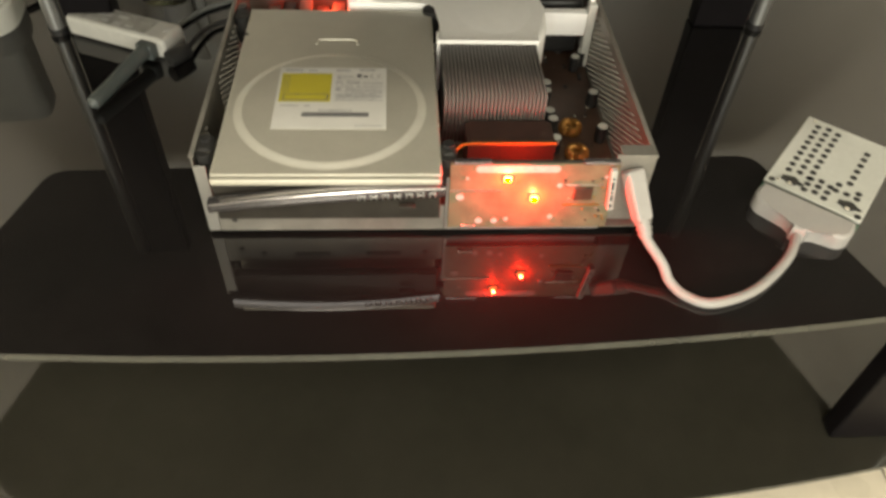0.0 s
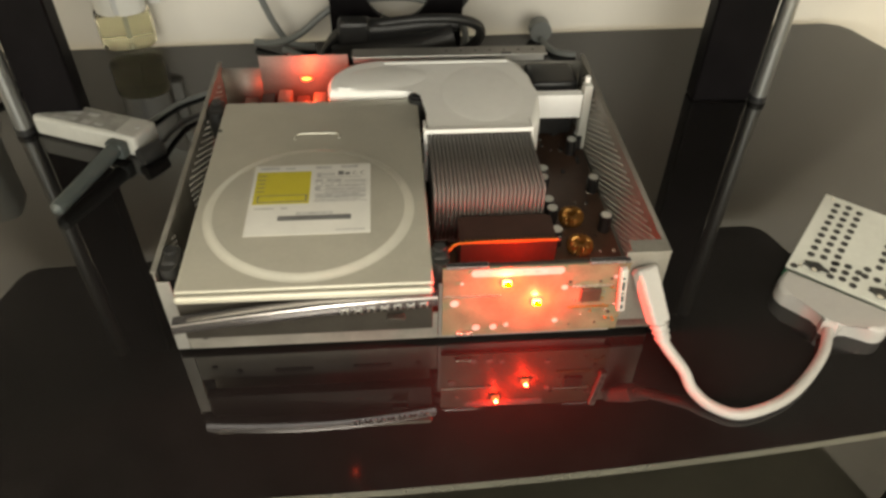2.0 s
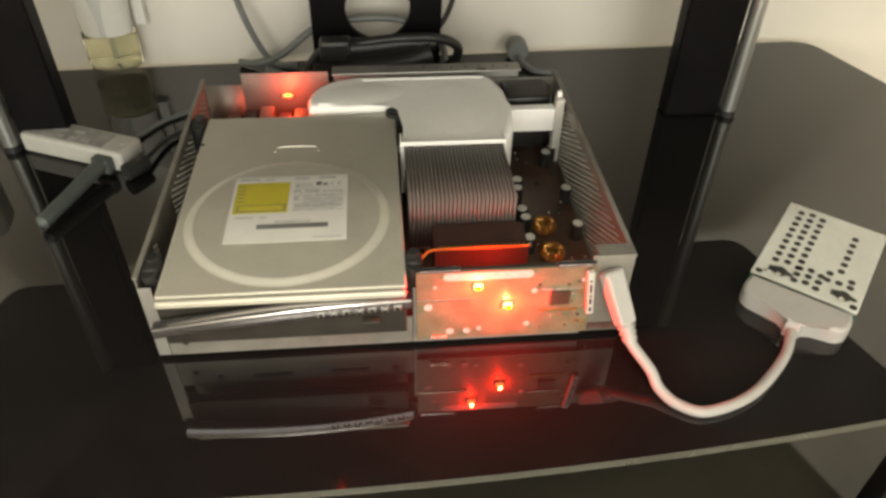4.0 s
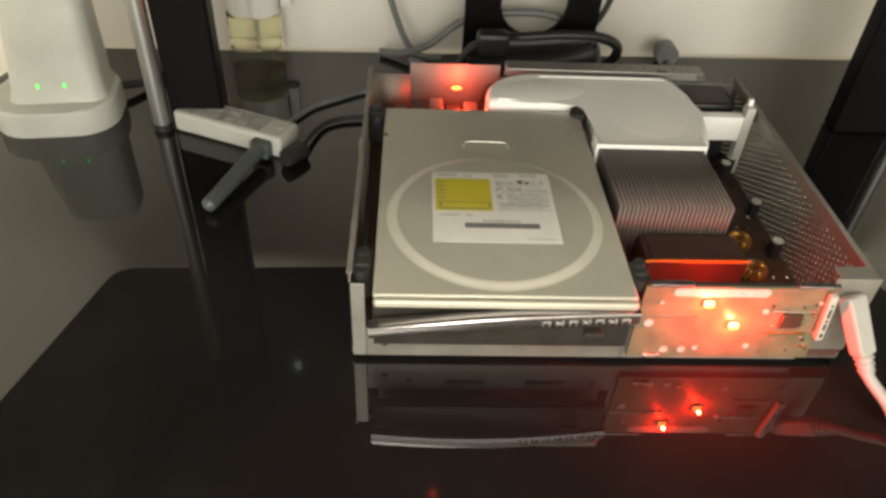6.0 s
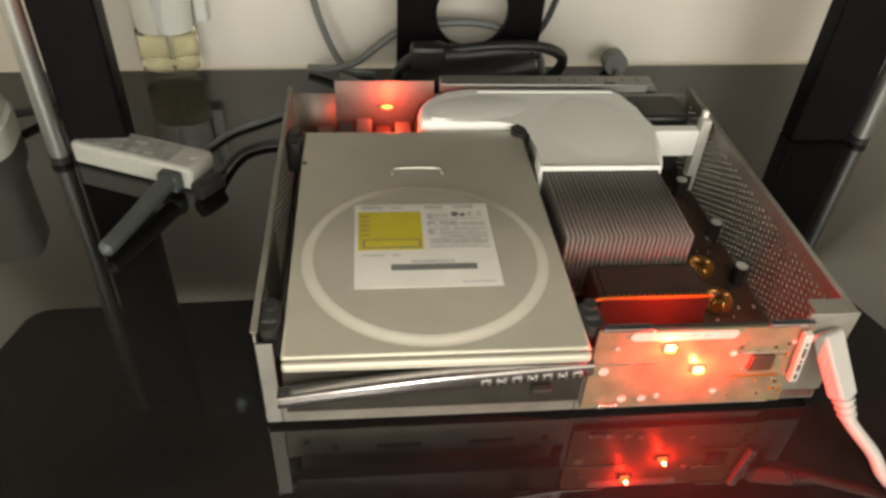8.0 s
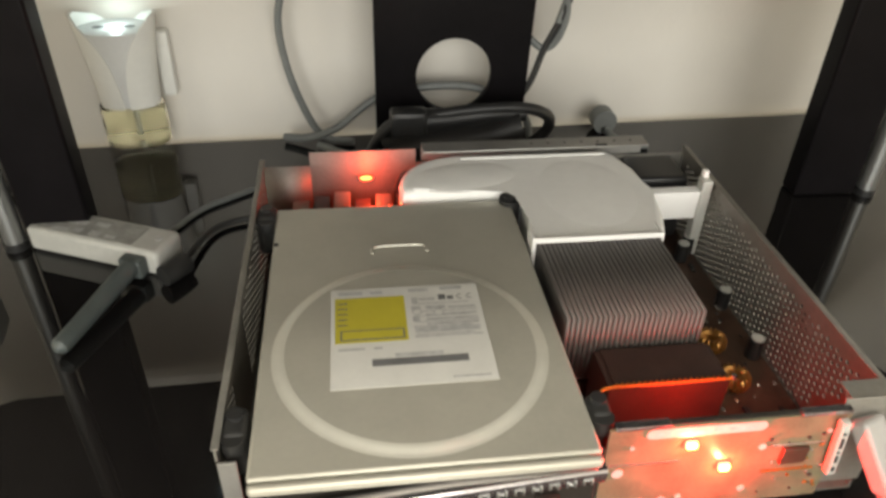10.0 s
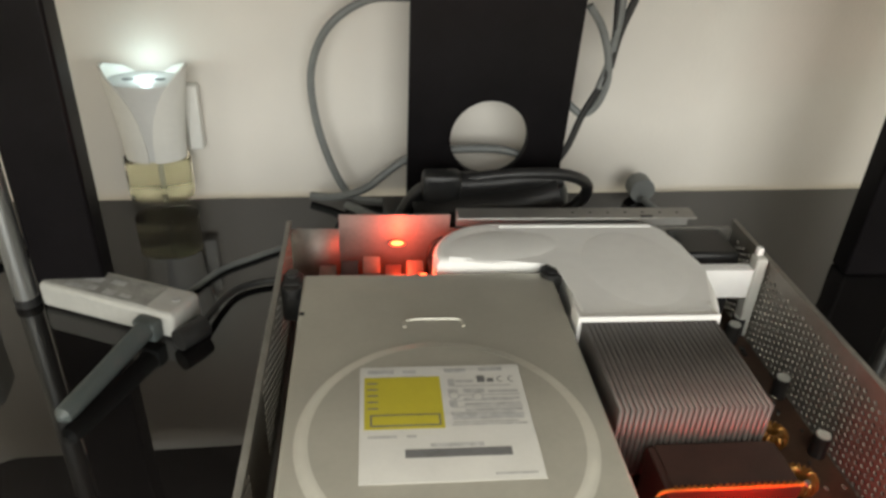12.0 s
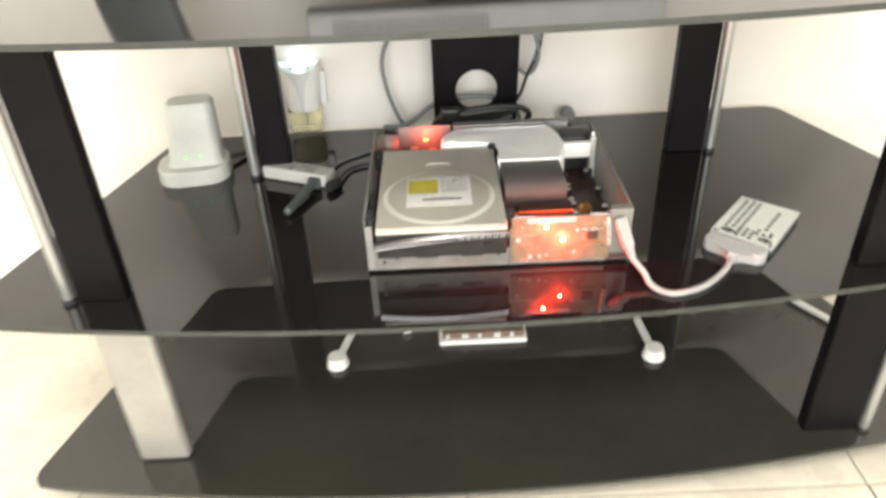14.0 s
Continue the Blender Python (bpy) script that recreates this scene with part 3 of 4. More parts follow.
for x0, x1, y0, y1, mm in ((0.063, 0.1065, 0.0415, 0.0460, INK), (0.0735, 0.0955, 0.0468, 0.0490, INK_PALE), (0.048, 0.060, 0.0925, 0.0950, INK_PALE),
                           (0.064, 0.070, 0.0925, 0.0945, INK_PALE), (0.083, 0.093, 0.0925, 0.0950, INK_PALE), (0.099, 0.110, 0.0930, 0.0955, INK_PALE),
                           (0.0975, 0.1010, 0.0855, 0.0895, INK), (0.1020, 0.1050, 0.0855, 0.0880, INK), (0.0840, 0.0870, 0.0835, 0.0880, INK_PALE), (0.0875, 0.0955, 0.0855, 0.0872, INK_PALE),
                           (0.0835, 0.0880, 0.0780, 0.0815, INK_PALE), (0.0905, 0.1000, 0.0785, 0.0812, INK_PALE), (0.1015, 0.1150, 0.0785, 0.0800, INK_PALE),
                           (0.0835, 0.0870, 0.0700, 0.0740, INK_PALE), (0.0840, 0.1150, 0.0620, 0.0655, INK_PALE), (0.0900, 0.1150, 0.0670, 0.0685, INK_PALE), (0.0900, 0.1150, 0.0705, 0.0720, INK_PALE),
                           (0.0900, 0.1150, 0.0740, 0.0752, INK_PALE), (0.048, 0.060, 0.0525, 0.0540, INK_PALE), (0.064, 0.068, 0.0525, 0.0540, INK_PALE), (0.098, 0.115, 0.0315, 0.0325, INK_PALE)):
    part("print_bar", box(B(), x0, x1, y0, y1, LZ, LZ + 0.0001), mm, label)
for k, y in enumerate((0.0695, 0.0735, 0.0775, 0.0815, 0.0855)):
    part("print_bar", box(B(), 0.0478, 0.0525, y, y + 0.0008, LZ + 0.0002, LZ + 0.00025), INK, label)
for k, y in enumerate((0.0585, 0.0600, 0.0640, 0.0655, 0.0690, 0.0730, 0.0765, 0.0825)):
    part("print_bar", box(B(), 0.0835 + 0.0008 * (k % 3), 0.1155 - 0.0035 * (k % 2), y, y + 0.0008, LZ + 0.0002, LZ + 0.00025), INK_PALE, label)
for x, y, r in ((0.0860, 0.0765, 0.0024), (0.0965, 0.0755, 0.0026)):
    part("print_disc", cyl(B(), (x, y, LZ + 0.0003), r, 0.0001, n=18), INK_PALE, label)
    part("print_disc", cyl(B(), (x, y, LZ + 0.0005), r * 0.72, 0.0001, n=18), PAPER, label)
# conformity mark
for cx in (0.1085, 0.1135):
    bm = B()
    for k in range(9):
        a0, a1 = radians(70 + 220 * k / 9), radians(70 + 220 * (k + 1) / 9)
        r0, r1 = 0.0014, 0.0019
        bm.faces.new([bm.verts.new((cx + r * math.cos(a), 0.0872 + r * math.sin(a), LZ + 0.0001)) for r, a in ((r0, a0), (r1, a0), (r1, a1), (r0, a1))])
    part("mark", bm, INK, label)

# ---- heat sink ----
sink = thing("heat_sink", "finned aluminium heat sink standing on the circuit board", "heat sink")
part("base", box(B(), 0.1575, 0.2275, 0.066, 0.132, 0.0235, 0.0275, 0.0006), FIN_DARK, sink)
part("plinth", box(B(), 0.168, 0.216, 0.078, 0.122, 0.0103, 0.0233, 0.0006), FIN_DARK, sink)
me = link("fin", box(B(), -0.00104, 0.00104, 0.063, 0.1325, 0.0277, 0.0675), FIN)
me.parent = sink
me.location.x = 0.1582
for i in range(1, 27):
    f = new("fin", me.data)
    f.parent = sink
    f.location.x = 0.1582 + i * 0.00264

port = thing("port_housing", "dark boxy port housing behind the front board", "connector")
part("body", box(B(), 0.172, 0.232, 0.0345, 0.060, 0.0104, 0.0485, 0.0008), RUST, port)
part("top_plate", box(B(), 0.175, 0.229, 0.0365, 0.060, 0.0487, 0.0495, 0.0003), RUST, port)
strip = thing("amber_strip", "thin amber flat cable strip along the port housing", "ribbon cable")
part("film", tube(B(), [(0.159, 0.026, 0.0455), (0.165, 0.030, 0.0490), (0.172, 0.0335, 0.0503), (0.200, 0.0338, 0.0503), (0.232, 0.0340, 0.0503)], lambda u: 0.0013 - 0.0005 * min(1.0, u * 3), 8), AMBER, strip)
for i in range(20):
    part("contact", box(B(), 0.1745 + i * 0.0028, 0.1758 + i * 0.0028, 0.0328, 0.0350, 0.0511, 0.0516), COPPER, strip)
part("solder_ball", cyl(B(), (0.2325, 0.0340, 0.0500), 0.0013, 0.0018, n=12), SOLDER, strip)

# ---- white air duct ----
duct = thing("air_duct", "white plastic fan duct covering the back of the heat sink", "fan duct")


def duct_outline():
    pts = [(0.1545, 0.1285), (0.2290, 0.1290), (0.2355, 0.1385), (0.2395, 0.152), (0.2415, 0.176), (0.2400, 0.205), (0.2340, 0.224), (0.227, 0.2330), (0.124, 0.2332)]
    for i in range(9):
        a = radians(112 + 84 * i / 8)
        pts.append((0.1265 + 0.0405 * math.cos(a), 0.1965 + 0.0365 * math.sin(a)))
    pts += [(0.094, 0.1850), (0.152, 0.1865), (0.1595, 0.178), (0.1575, 0.150)]
    return pts


part("hood", prism(B(), duct_outline(), 0.026, 0.0690, 0.0052, 6), DUCT, duct)
part("fan_bulge", bulge(0.1280, 0.2030, 0.0380, 0.0190, 0.0680, 0.0020, 6), DUCT, duct)
part("top_swell", bulge(0.2000, 0.1780, 0.0300, 0.0400, 0.0688, 0.0010), DUCT, duct)
part("mouth_rim", box(B(), 0.1555, 0.2292, 0.1268, 0.1288, 0.0675, 0.0708, 0.0006), DUCT, duct)
part("mouth_side", box(B(), 0.2288, 0.2302, 0.1268, 0.1400, 0.030, 0.0708, 0.0006), DUCT, duct)
part("mouth_side", box(B(), 0.1545, 0.1560, 0.1268, 0.1400, 0.045, 0.0708, 0.0006), DUCT, duct)
part("top_ridge", box(B(), 0.128, 0.226, 0.2240, 0.2272, 0.0655, 0.0698, 0.0012), DUCT, duct)
part("side_arm", box(B(), 0.2415, 0.279, 0.186, 0.1885, 0.040, 0.0600, 0.0006), DUCT, duct)
part("side_arm_ledge", box(B(), 0.2415, 0.279, 0.1887, 0.194, 0.057, 0.0600, 0.0006), DUCT, duct)
part("bracket", box(B(), 0.2792, 0.2862, 0.1855, 0.1945, 0.010, 0.0675, 0.0015), OFFWHITE, duct)
part("bracket_tip", box(B(), 0.2805, 0.2840, 0.190, 0.1940, 0.0676, 0.0725, 0.0006), DUCT, duct)
fan = thing("fan_housing", "black plastic fan housing at the tray's back", "fan")
part("housing", box(B(), 0.2425, 0.2795, 0.205, 0.2375, 0.012, 0.0600, 0.003), BLACK, fan)
part("hub", cyl(B(), (0.258, 0.2040, 0.036), 0.014, 0.0008, "y", 24), RUBBER, fan)

# ---- front circuit board with lights ----
panel = thing("front_light_board", "pale upright circuit board with two glowing red lights", "circuit board")
FY = -0.0040
part("board", box(B(), 0.158, 0.265, FY, FY + 0.0014, 0.0095, 0.0650, 0.0002), PCB_PALE, panel)
part("metal_edge", box(B(), 0.160, 0.1835, FY - 0.001, FY + 0.003, 0.0652, 0.0672, 0.0003), CHROME, panel)
part("metal_edge", box(B(), 0.241, 0.264, FY - 0.001, FY + 0.003, 0.0652, 0.0672, 0.0003), CHROME, panel)
part("metal_edge", box(B(), 0.1837, 0.2408, FY + 0.0005, FY + 0.003, 0.0652, 0.0662, 0.0003), DARK_BEZEL, panel)


def xz_plate(outline, y0, y1):
    bm = prism(B(), outline, 0, 1)
    for v in bm.verts:
        x, z, k = v.co
        v.co = Vector((x, y0 + (y1 - y0) * k, z))
    return bm


pill = part("paper_tag", xz_plate(rounded(0.2005, 0.0612, 0.053, 0.0056, 0.0027), FY - 0.0004, FY - 0.0002), DULL_WHITE, panel, "white oblong paper tag")
for x0, x1 in ((0.178, 0.181), (0.183, 0.1845), (0.188, 0.192), (0.194, 0.200), (0.203, 0.207), (0.210, 0.2225)):
    part("print_bar", box(B(), x0, x1, FY - 0.0006, FY - 0.0005, 0.0603, 0.0621), INK_PALE, pill)
for x, z in ((0.1945, 0.0540), (0.213, 0.0375)):
    led = part("led_base", box(B(), x - 0.0026, x + 0.0026, FY - 0.0012, FY - 0.0002, z - 0.0018, z + 0.0018, 0.0003), WHITE, panel)
    part("glowing_led", box(B(), x - 0.0024, x + 0.0024, FY - 0.0026, FY - 0.0013, z - 0.0018, z + 0.0018, 0.0006), LED_RED, led, "glowing red light")
part("trace", box(B(), 0.1585, 0.192, FY - 0.0006, FY - 0.0002, 0.0428, 0.0436), SOLDER, panel)
for x, z, r in ((0.1650, 0.0375, 0.0026), (0.1785, 0.0160, 0.0024), (0.1888, 0.0160, 0.0022), (0.1965, 0.0175, 0.0016), (0.226, 0.0195, 0.0018), (0.2285, 0.0475, 0.0018), (0.169, 0.0535, 0.001), (0.2575, 0.0545, 0.0012)):
    part("solder_pad", cyl(B(), (x, FY - 0.0006, z), r, 0.0005, "y", 16), DULL_WHITE, panel)
for x in (0.1675, 0.1695, 0.1715, 0.1735, 0.1755):
    part("header_pin", cyl(B(), (x, FY - 0.0025, 0.0125), 0.0007 if 0.168 < x < 0.175 else 0.0012, 0.0024, "y", 10), SOLDER, panel)
chip = part("radio_chip", box(B(), 0.2385, 0.2505, FY - 0.0020, FY - 0.0001, 0.036, 0.0460, 0.0004), PCB, panel, "small brown chip")
part("shield_frame", box(B(), 0.2325, 0.2570, FY - 0.0010, FY - 0.0001, 0.0475, 0.0485, 0.0002), SOLDER, panel)
part("shield_frame", box(B(), 0.2325, 0.2570, FY - 0.0010, FY - 0.0001, 0.0300, 0.0310, 0.0002), COPPER, panel)
for i in range(26):
    x, z = rnd.uniform(0.230, 0.262), rnd.uniform(0.012, 0.053)
    s = rnd.uniform(0.0007, 0.0019)
    part("chip", box(B(), x, x + s, FY - 0.0009, FY - 0.0001, z, z + s * 0.8, 0.0001, 1), (SOLDER, BLACK, COPPER)[i % 3], panel)
clip = part("edge_clip", box(B(), -0.0022, 0.0022, -0.003, 0.001, 0.0, 0.034, 0.0008), DULL_WHITE, panel, "upright white plastic clip")
clip.matrix_world = pose(0.2635, -0.0060, 0.0295, 0, -6, 0)
for z0, z1 in ((0.003, 0.006), (0.009, 0.0135), (0.015, 0.0165), (0.0185, 0.025), (0.027, 0.0285)):
    part("print_bar", box(B(), -0.0008, 0.0006, -0.0033, -0.0031, z0, z1), RUBBER, clip)

# ---- white cable, adapter head and bare drive ----
cable = thing("white_data_cable", "thick white data cable looping over the black glass", "cable")
bm = box(B(), -0.0068, 0.0068, -0.034, 0.0, -0.0048, 0.0048, 0.0022, 3)
for v in bm.verts:
    v.co.x *= 1.0 + 7.0 * min(0.0, v.co.y + 0.010)
plug = part("plug", bm, CABLE, cable, "white moulded plug")
plug.matrix_world = pose(0.2735, -0.0020, 0.0590, 50, 0, 22)
C0 = plug.matrix_world @ Vector((0, -0.032, 0))
C1 = plug.matrix_world @ Vector((0, -0.045, 0))
part("strain_relief", tube(B(), [C0, (C0 + C1) / 2, C1], lambda u: 0.0048 - 0.0010 * u, 12), CABLE, cable)
for k in range(3):
    c = C0 + (C1 - C0) * (0.25 + 0.28 * k)
    d = (C1 - C0).normalized() * 0.0006
    part("relief_ring", tube(B(), [c - d, c, c + d], 0.0054 - 0.0004 * k, 12), CABLE, cable)
part("cord", tube(B(), [C0, C1, (0.2945, -0.0420, 0.0140), (0.2990, -0.0505, 0.0065), (0.308, -0.0605, 0.0034), (0.324, -0.0665, 0.0034), (0.355, -0.0560, 0.0034),
                        (0.3850, -0.0310, 0.0046), (0.4000, -0.0090, 0.0060)], 0.0033, 12), CABLE, cable)
HX, HY, ANG = 0.393, 0.043, -40.5      # corner and turn of the bare hard drive
caddy = thing("bare_hard_drive", "small metal hard drive with perforated cover, lying on the glass", "hard drive", (HX, HY, 0.0), ANG)
part("case", box(B(), 0.0005, 0.0695, 0.002, 0.098, 0.0003, 0.0085, 0.0008), STEEL, caddy)
part("green_board", box(B(), 0.0, 0.070, -0.004, 0.010, 0.0042, 0.0060, 0.0003), PCB_GREEN, caddy, "green circuit board edge")


def dotted_cover():
    bm = B()
    box(bm, 0.0, 0.070, 0.0, 0.0985, 0.0087, 0.0105, 0.0006)
    return bm


part("cover", dotted_cover(), OFFWHITE, caddy, "pale painted cover")
spots = [(0.0105 + 0.0078 * k, 0.022 + 0.0083 * n + 0.002 * (k == 1)) for k in range(3) for n in range(9)]
spots += [(0.0515, 0.036 + 0.0086 * n) for n in range(6)] + [(0.027 + 0.0072 * k, 0.0075 + 0.0075 * n + 0.002 * (k % 2)) for k in range(3) for n in range(3)]
spots += [(0.0455, 0.0215), (0.0455, 0.0295), (0.0530, 0.0225), (0.0605, 0.0220), (0.0600, 0.0285), (0.0045, 0.0035), (0.0665, 0.0035)]
for x, y in spots:
    part("hole", cyl(B(), (x, y, 0.0106), 0.0025, 0.0003, n=14), RUBBER, caddy)
for x, y in ((0.006, 0.094), (0.065, 0.094), (0.065, 0.010), (0.008, 0.006)):
    part("corner_screw", cyl(B(), (x, y, 0.0106), 0.0014, 0.0005, n=12), SOLDER, caddy)
for x0 in (0.009, 0.0505):
    blob = prism(B(), [(x0 + 0.0075 + (0.0075 + 0.0018 * math.cos(5 * a)) * math.cos(a), 0.0105 + (0.0038 + 0.0012 * math.cos(4 * a)) * math.sin(a)) for a in [2 * math.pi * k / 28 for k in range(28)]], 0.0106, 0.0118, 0.0004)
    part("dark_contact", blob, RUBBER, caddy, "dark contact patch")
    part("contact_screw", cyl(B(), (x0 + 0.0075, 0.0055, 0.0119), 0.0018, 0.0006, n=14), SOLDER, caddy)


def head_outline():
    pts = [(0.002, -0.0045), (0.068, -0.0045), (0.0695, -0.012)]
    for i in range(6):
        a = radians(-5 - 85 * i / 5)
        pts.append((0.0585 + 0.011 * math.cos(a), -0.0165 + 0.011 * math.sin(a)))
    pts += [(0.0495, -0.0295), (0.0450, -0.0325), (0.0435, -0.0375), (0.0345, -0.0375), (0.0330, -0.0325), (0.0285, -0.0295)]
    for i in range(6):
        a = radians(-90 - 85 * i / 5)
        pts.append((0.0115 + 0.011 * math.cos(a), -0.0165 + 0.011 * math.sin(a)))
    pts.append((0.0005, -0.012))
    return pts


head = part("cable_head", prism(B(), head_outline(), 0.0003, 0.0125, 0.003, 3), CABLE, cable, "broad lobed white plug head")
head.matrix_world = pose(HX, HY, 0.0, 0, 0, ANG)

# ---- wireless adapter ----
dongle = thing("wireless_adapter", "worn white wireless adapter with grey antenna, lying on the glass", "wireless adapter", (-0.1180, 0.2385, 0.0), -23)
part("body", box(B(), -0.044, 0.057, -0.012, 0.017, 0.0006, 0.0190, 0.0035, 3), DULL_WHITE, dongle)
lab = part("back_label", box(B(), -0.036, 0.036, -0.0085, 0.0125, 0.0191, 0.0194), material("worn_label", (0.31, 0.31, 0.285), 0.6, vary=0.3, scale=70), dongle, "worn grey label")
for x0, x1, y0, y1 in ((-0.034, -0.006, 0.002, 0.007), (0.000, 0.010, 0.004, 0.008), (-0.010, -0.004, -0.006, -0.002), (-0.026, -0.014, -0.007, -0.004), (0.014, 0.022, -0.006, -0.003), (0.002, 0.010, -0.007, -0.002)):
    part("print_bar", box(B(), x0, x1, y0, y1, 0.0195, 0.0197), INK_PALE, lab)
part("rubber_pad", cyl(B(), (0.049, 0.004, 0.0191), 0.0028, 0.0006, n=14), INK_PALE, dongle)
part("rubber_pad", cyl(B(), (-0.039, 0.009, 0.0191), 0.0028, 0.0006, n=14), INK_PALE, dongle)
part("end_notch", box(B(), -0.0462, -0.0436, -0.004, 0.010, 0.004, 0.0170, 0.0010), GREY_PLASTIC, dongle)
part("hinge_block", box(B(), 0.034, 0.050, -0.0215, -0.0122, 0.003, 0.0165, 0.002), GREY_PLASTIC, dongle)
part("antenna", tube(B(), [(0.043, -0.021, 0.0115), (0.0442, -0.044, 0.0102), (0.0455, -0.067, 0.0088), (0.0467, -0.096, 0.0072)], lambda u: (0.0062 - 0.0008 * u) * math.sqrt(max(0.12, 1 - max(0.0, (u - 0.95) / 0.05) ** 2)), 14), GREY_PLASTIC, dongle, "grey hinged antenna")
cord = thing("black_cord", "black cord with a thick sleeve from the adapter to the console", "cable")
part("sleeve", tube(B(), [(-0.066, 0.196, 0.0075), (-0.060, 0.203, 0.0075), (-0.054, 0.212, 0.0070)], 0.0068, 12), RUBBER, cord, "thick moulded sleeve")
part("cord", tube(B(), [(-0.056, 0.209, 0.007), (-0.049, 0.240, 0.005), (-0.040, 0.258, 0.0035), (-0.023, 0.267, 0.0035), (0.004, 0.269, 0.0035), (0.040, 0.268, 0.0035)], 0.0022), RUBBER, cord)
cord = thing("thin_cord", "thin grey cord on the glass behind the adapter", "cable")
part("cord", tube(B(), [(-0.073, 0.256, 0.0022), (-0.056, 0.284, 0.0022), (-0.036, 0.300, 0.0022), (-0.012, 0.316, 0.0022), (0.02, 0.328, 0.0022), (0.06, 0.334, 0.0022)], 0.0020), GREY_CABLE, cord)

# ---- white router tower ----
tower = thing("modem_tower", "white plastic modem tower on a rounded base, two green lights", "modem", (-0.262, 0.270, 0.0), 8)
part("base", prism(B(), rounded(0, 0, 0.096, 0.080, 0.030, 8), 0.0, 0.0215, 0.003, 3), OFFWHITE, tower)


def tower_mesh():
    bm = B()
    rings = []
    for z, w, d, dy in ((0.0217, 0.076, 0.056, 0.004), (0.029, 0.071, 0.050, 0.004), (0.070, 0.066, 0.046, 0.006), (0.101, 0.063, 0.043, 0.008), (0.107, 0.057, 0.037, 0.008)):
        rings.append([bm.verts.new((x + 0.004 + 0.05 * z, y + dy, z)) for x, y in rounded(0, 0, w, d, 0.012, 5)])
    n = len(rings[0])
    for a, b in zip(rings, rings[1:]):
        for k in range(n):
            bm.faces.new((a[k], a[(k + 1) % n], b[(k + 1) % n], b[k]))
    bm.faces.new(rings[0][::-1])
    bm.faces.new(rings[-1])
    return bm


part("tower_body", tower_mesh(), OFFWHITE, tower)
for x in (-0.006, 0.014):
    part("green_light", box(B(), x - 0.0008, x + 0.0008, -0.0222, -0.0202, 0.034, 0.0375, 0.0003), LED_GREEN, tower, "small green light")
cord = thing("dark_cord", "dark cord behind the modem", "cable")
part("cord", tube(B(), [(-0.245, 0.292, 0.010), (-0.225, 0.300, 0.010), (-0.205, 0.318, 0.006), (-0.190, 0.345, 0.004), (-0.186, 0.380, 0.004)], 0.0035), RUBBER, cord)

# ---- plug-in air freshener ----
fresh = thing("air_freshener", "white plug-in air freshener with clear oil bottle on the wall", "air freshener", (-0.119, 0.390, -0.0035), SKEW)


def petal(side):
    """One flared outer petal: wide below, narrowing to a rounded lobe above the deck."""
    bm = B()
    rows = []
    for k in range(15):
        u = min(k / 14, 0.995)
        fr = 84 * (1 - u ** 2.4) ** 0.50
        bk = 86 * (1 - u ** 6) ** 0.5
        r = 0.0232 + 0.0088 * u ** 1.4
        row = []
        for i in range(15):
            a = radians(-fr + (fr + bk) * i / 14)
            row.append(bm.verts.new((side * r * math.cos(a), 0.72 * r * math.sin(a), 0.0468 + 0.0735 * u)))
        rows.append(row)
    inner = [[bm.verts.new((0.93 * v.co.x, 0.93 * v.co.y, v.co.z)) for v in row] for row in rows]
    for g, flip in ((rows, False), (inner, True)):
        for p, q in zip(g, g[1:]):
            for i in range(14):
                f = bm.faces.new((p[i], p[i + 1], q[i + 1], q[i]) if not flip else (p[i], q[i], q[i + 1], p[i + 1]))
                f.smooth = True
    edge = [row[0] for row in rows] + rows[-1][1:] + [row[-1] for row in rows[-2::-1]] + rows[0][-2:0:-1]
    back = [row[0] for row in inner] + inner[-1][1:] + [row[-1] for row in inner[-2::-1]] + inner[0][-2:0:-1]
    for i in range(len(edge)):
        i2 = (i + 1) % len(edge)
        bm.faces.new((edge[i], edge[i2], back[i2], back[i]))
    bmesh.ops.recalc_face_normals(bm, faces=bm.faces)
    return bm


def core_mesh():
    bm = B()
    lo, hi = [], []
    for i in range(36):
        a = 2 * math.pi * i / 36
        lo.append(bm.verts.new((0.0205 * math.cos(a), 0.72 * 0.0205 * math.sin(a), 0.0472)))
        hi.append(bm.verts.new((0.0288 * math.cos(a), 0.72 * 0.0288 * math.sin(a), 0.1090)))
    for i in range(36):
        bm.faces.new((lo[i], lo[(i + 1) % 36], hi[(i + 1) % 36], hi[i]))
    bm.faces.new(hi)
    bm.faces.new(lo[::-1])
    return bm


for side in (-1, 1):
    part("petal", petal(side), WHITE, fresh, "white flared petal with rounded lobe")
part("core", core_mesh(), material("white_core_plastic", (0.62, 0.63, 0.62), 0.45, vary=0.05, scale=40), fresh)
for x in (-0.012, 0.011):
    part("vent_hole", prism(B(), [(x + 0.0045 * math.cos(a * 0.5236), 0.0 + 0.003 * math.sin(a * 0.5236)) for a in range(12)], 0.1091, 0.1094), INK, fresh)
part("plug_block", box(B(), 0.0230, 0.0345, 0.012, 0.0235, 0.046, 0.100, 0.002), WHITE, fresh)
bot = part("bottle", prism(B(), rounded(0.0, 0.0, 0.050, 0.034, 0.014, 6), 0.014, 0.0465, 0.003), CLEAR, fresh, "clear bottle")
part("oil", prism(B(), rounded(0.0, 0.0, 0.045, 0.029, 0.012, 6), 0.0165, 0.0445, 0.001), OIL, bot, "pale yellow oil")
part("wick", cyl(B(), (0.002, 0.0, 0.020), 0.0022, 0.025, n=10), OFFWHITE, bot)
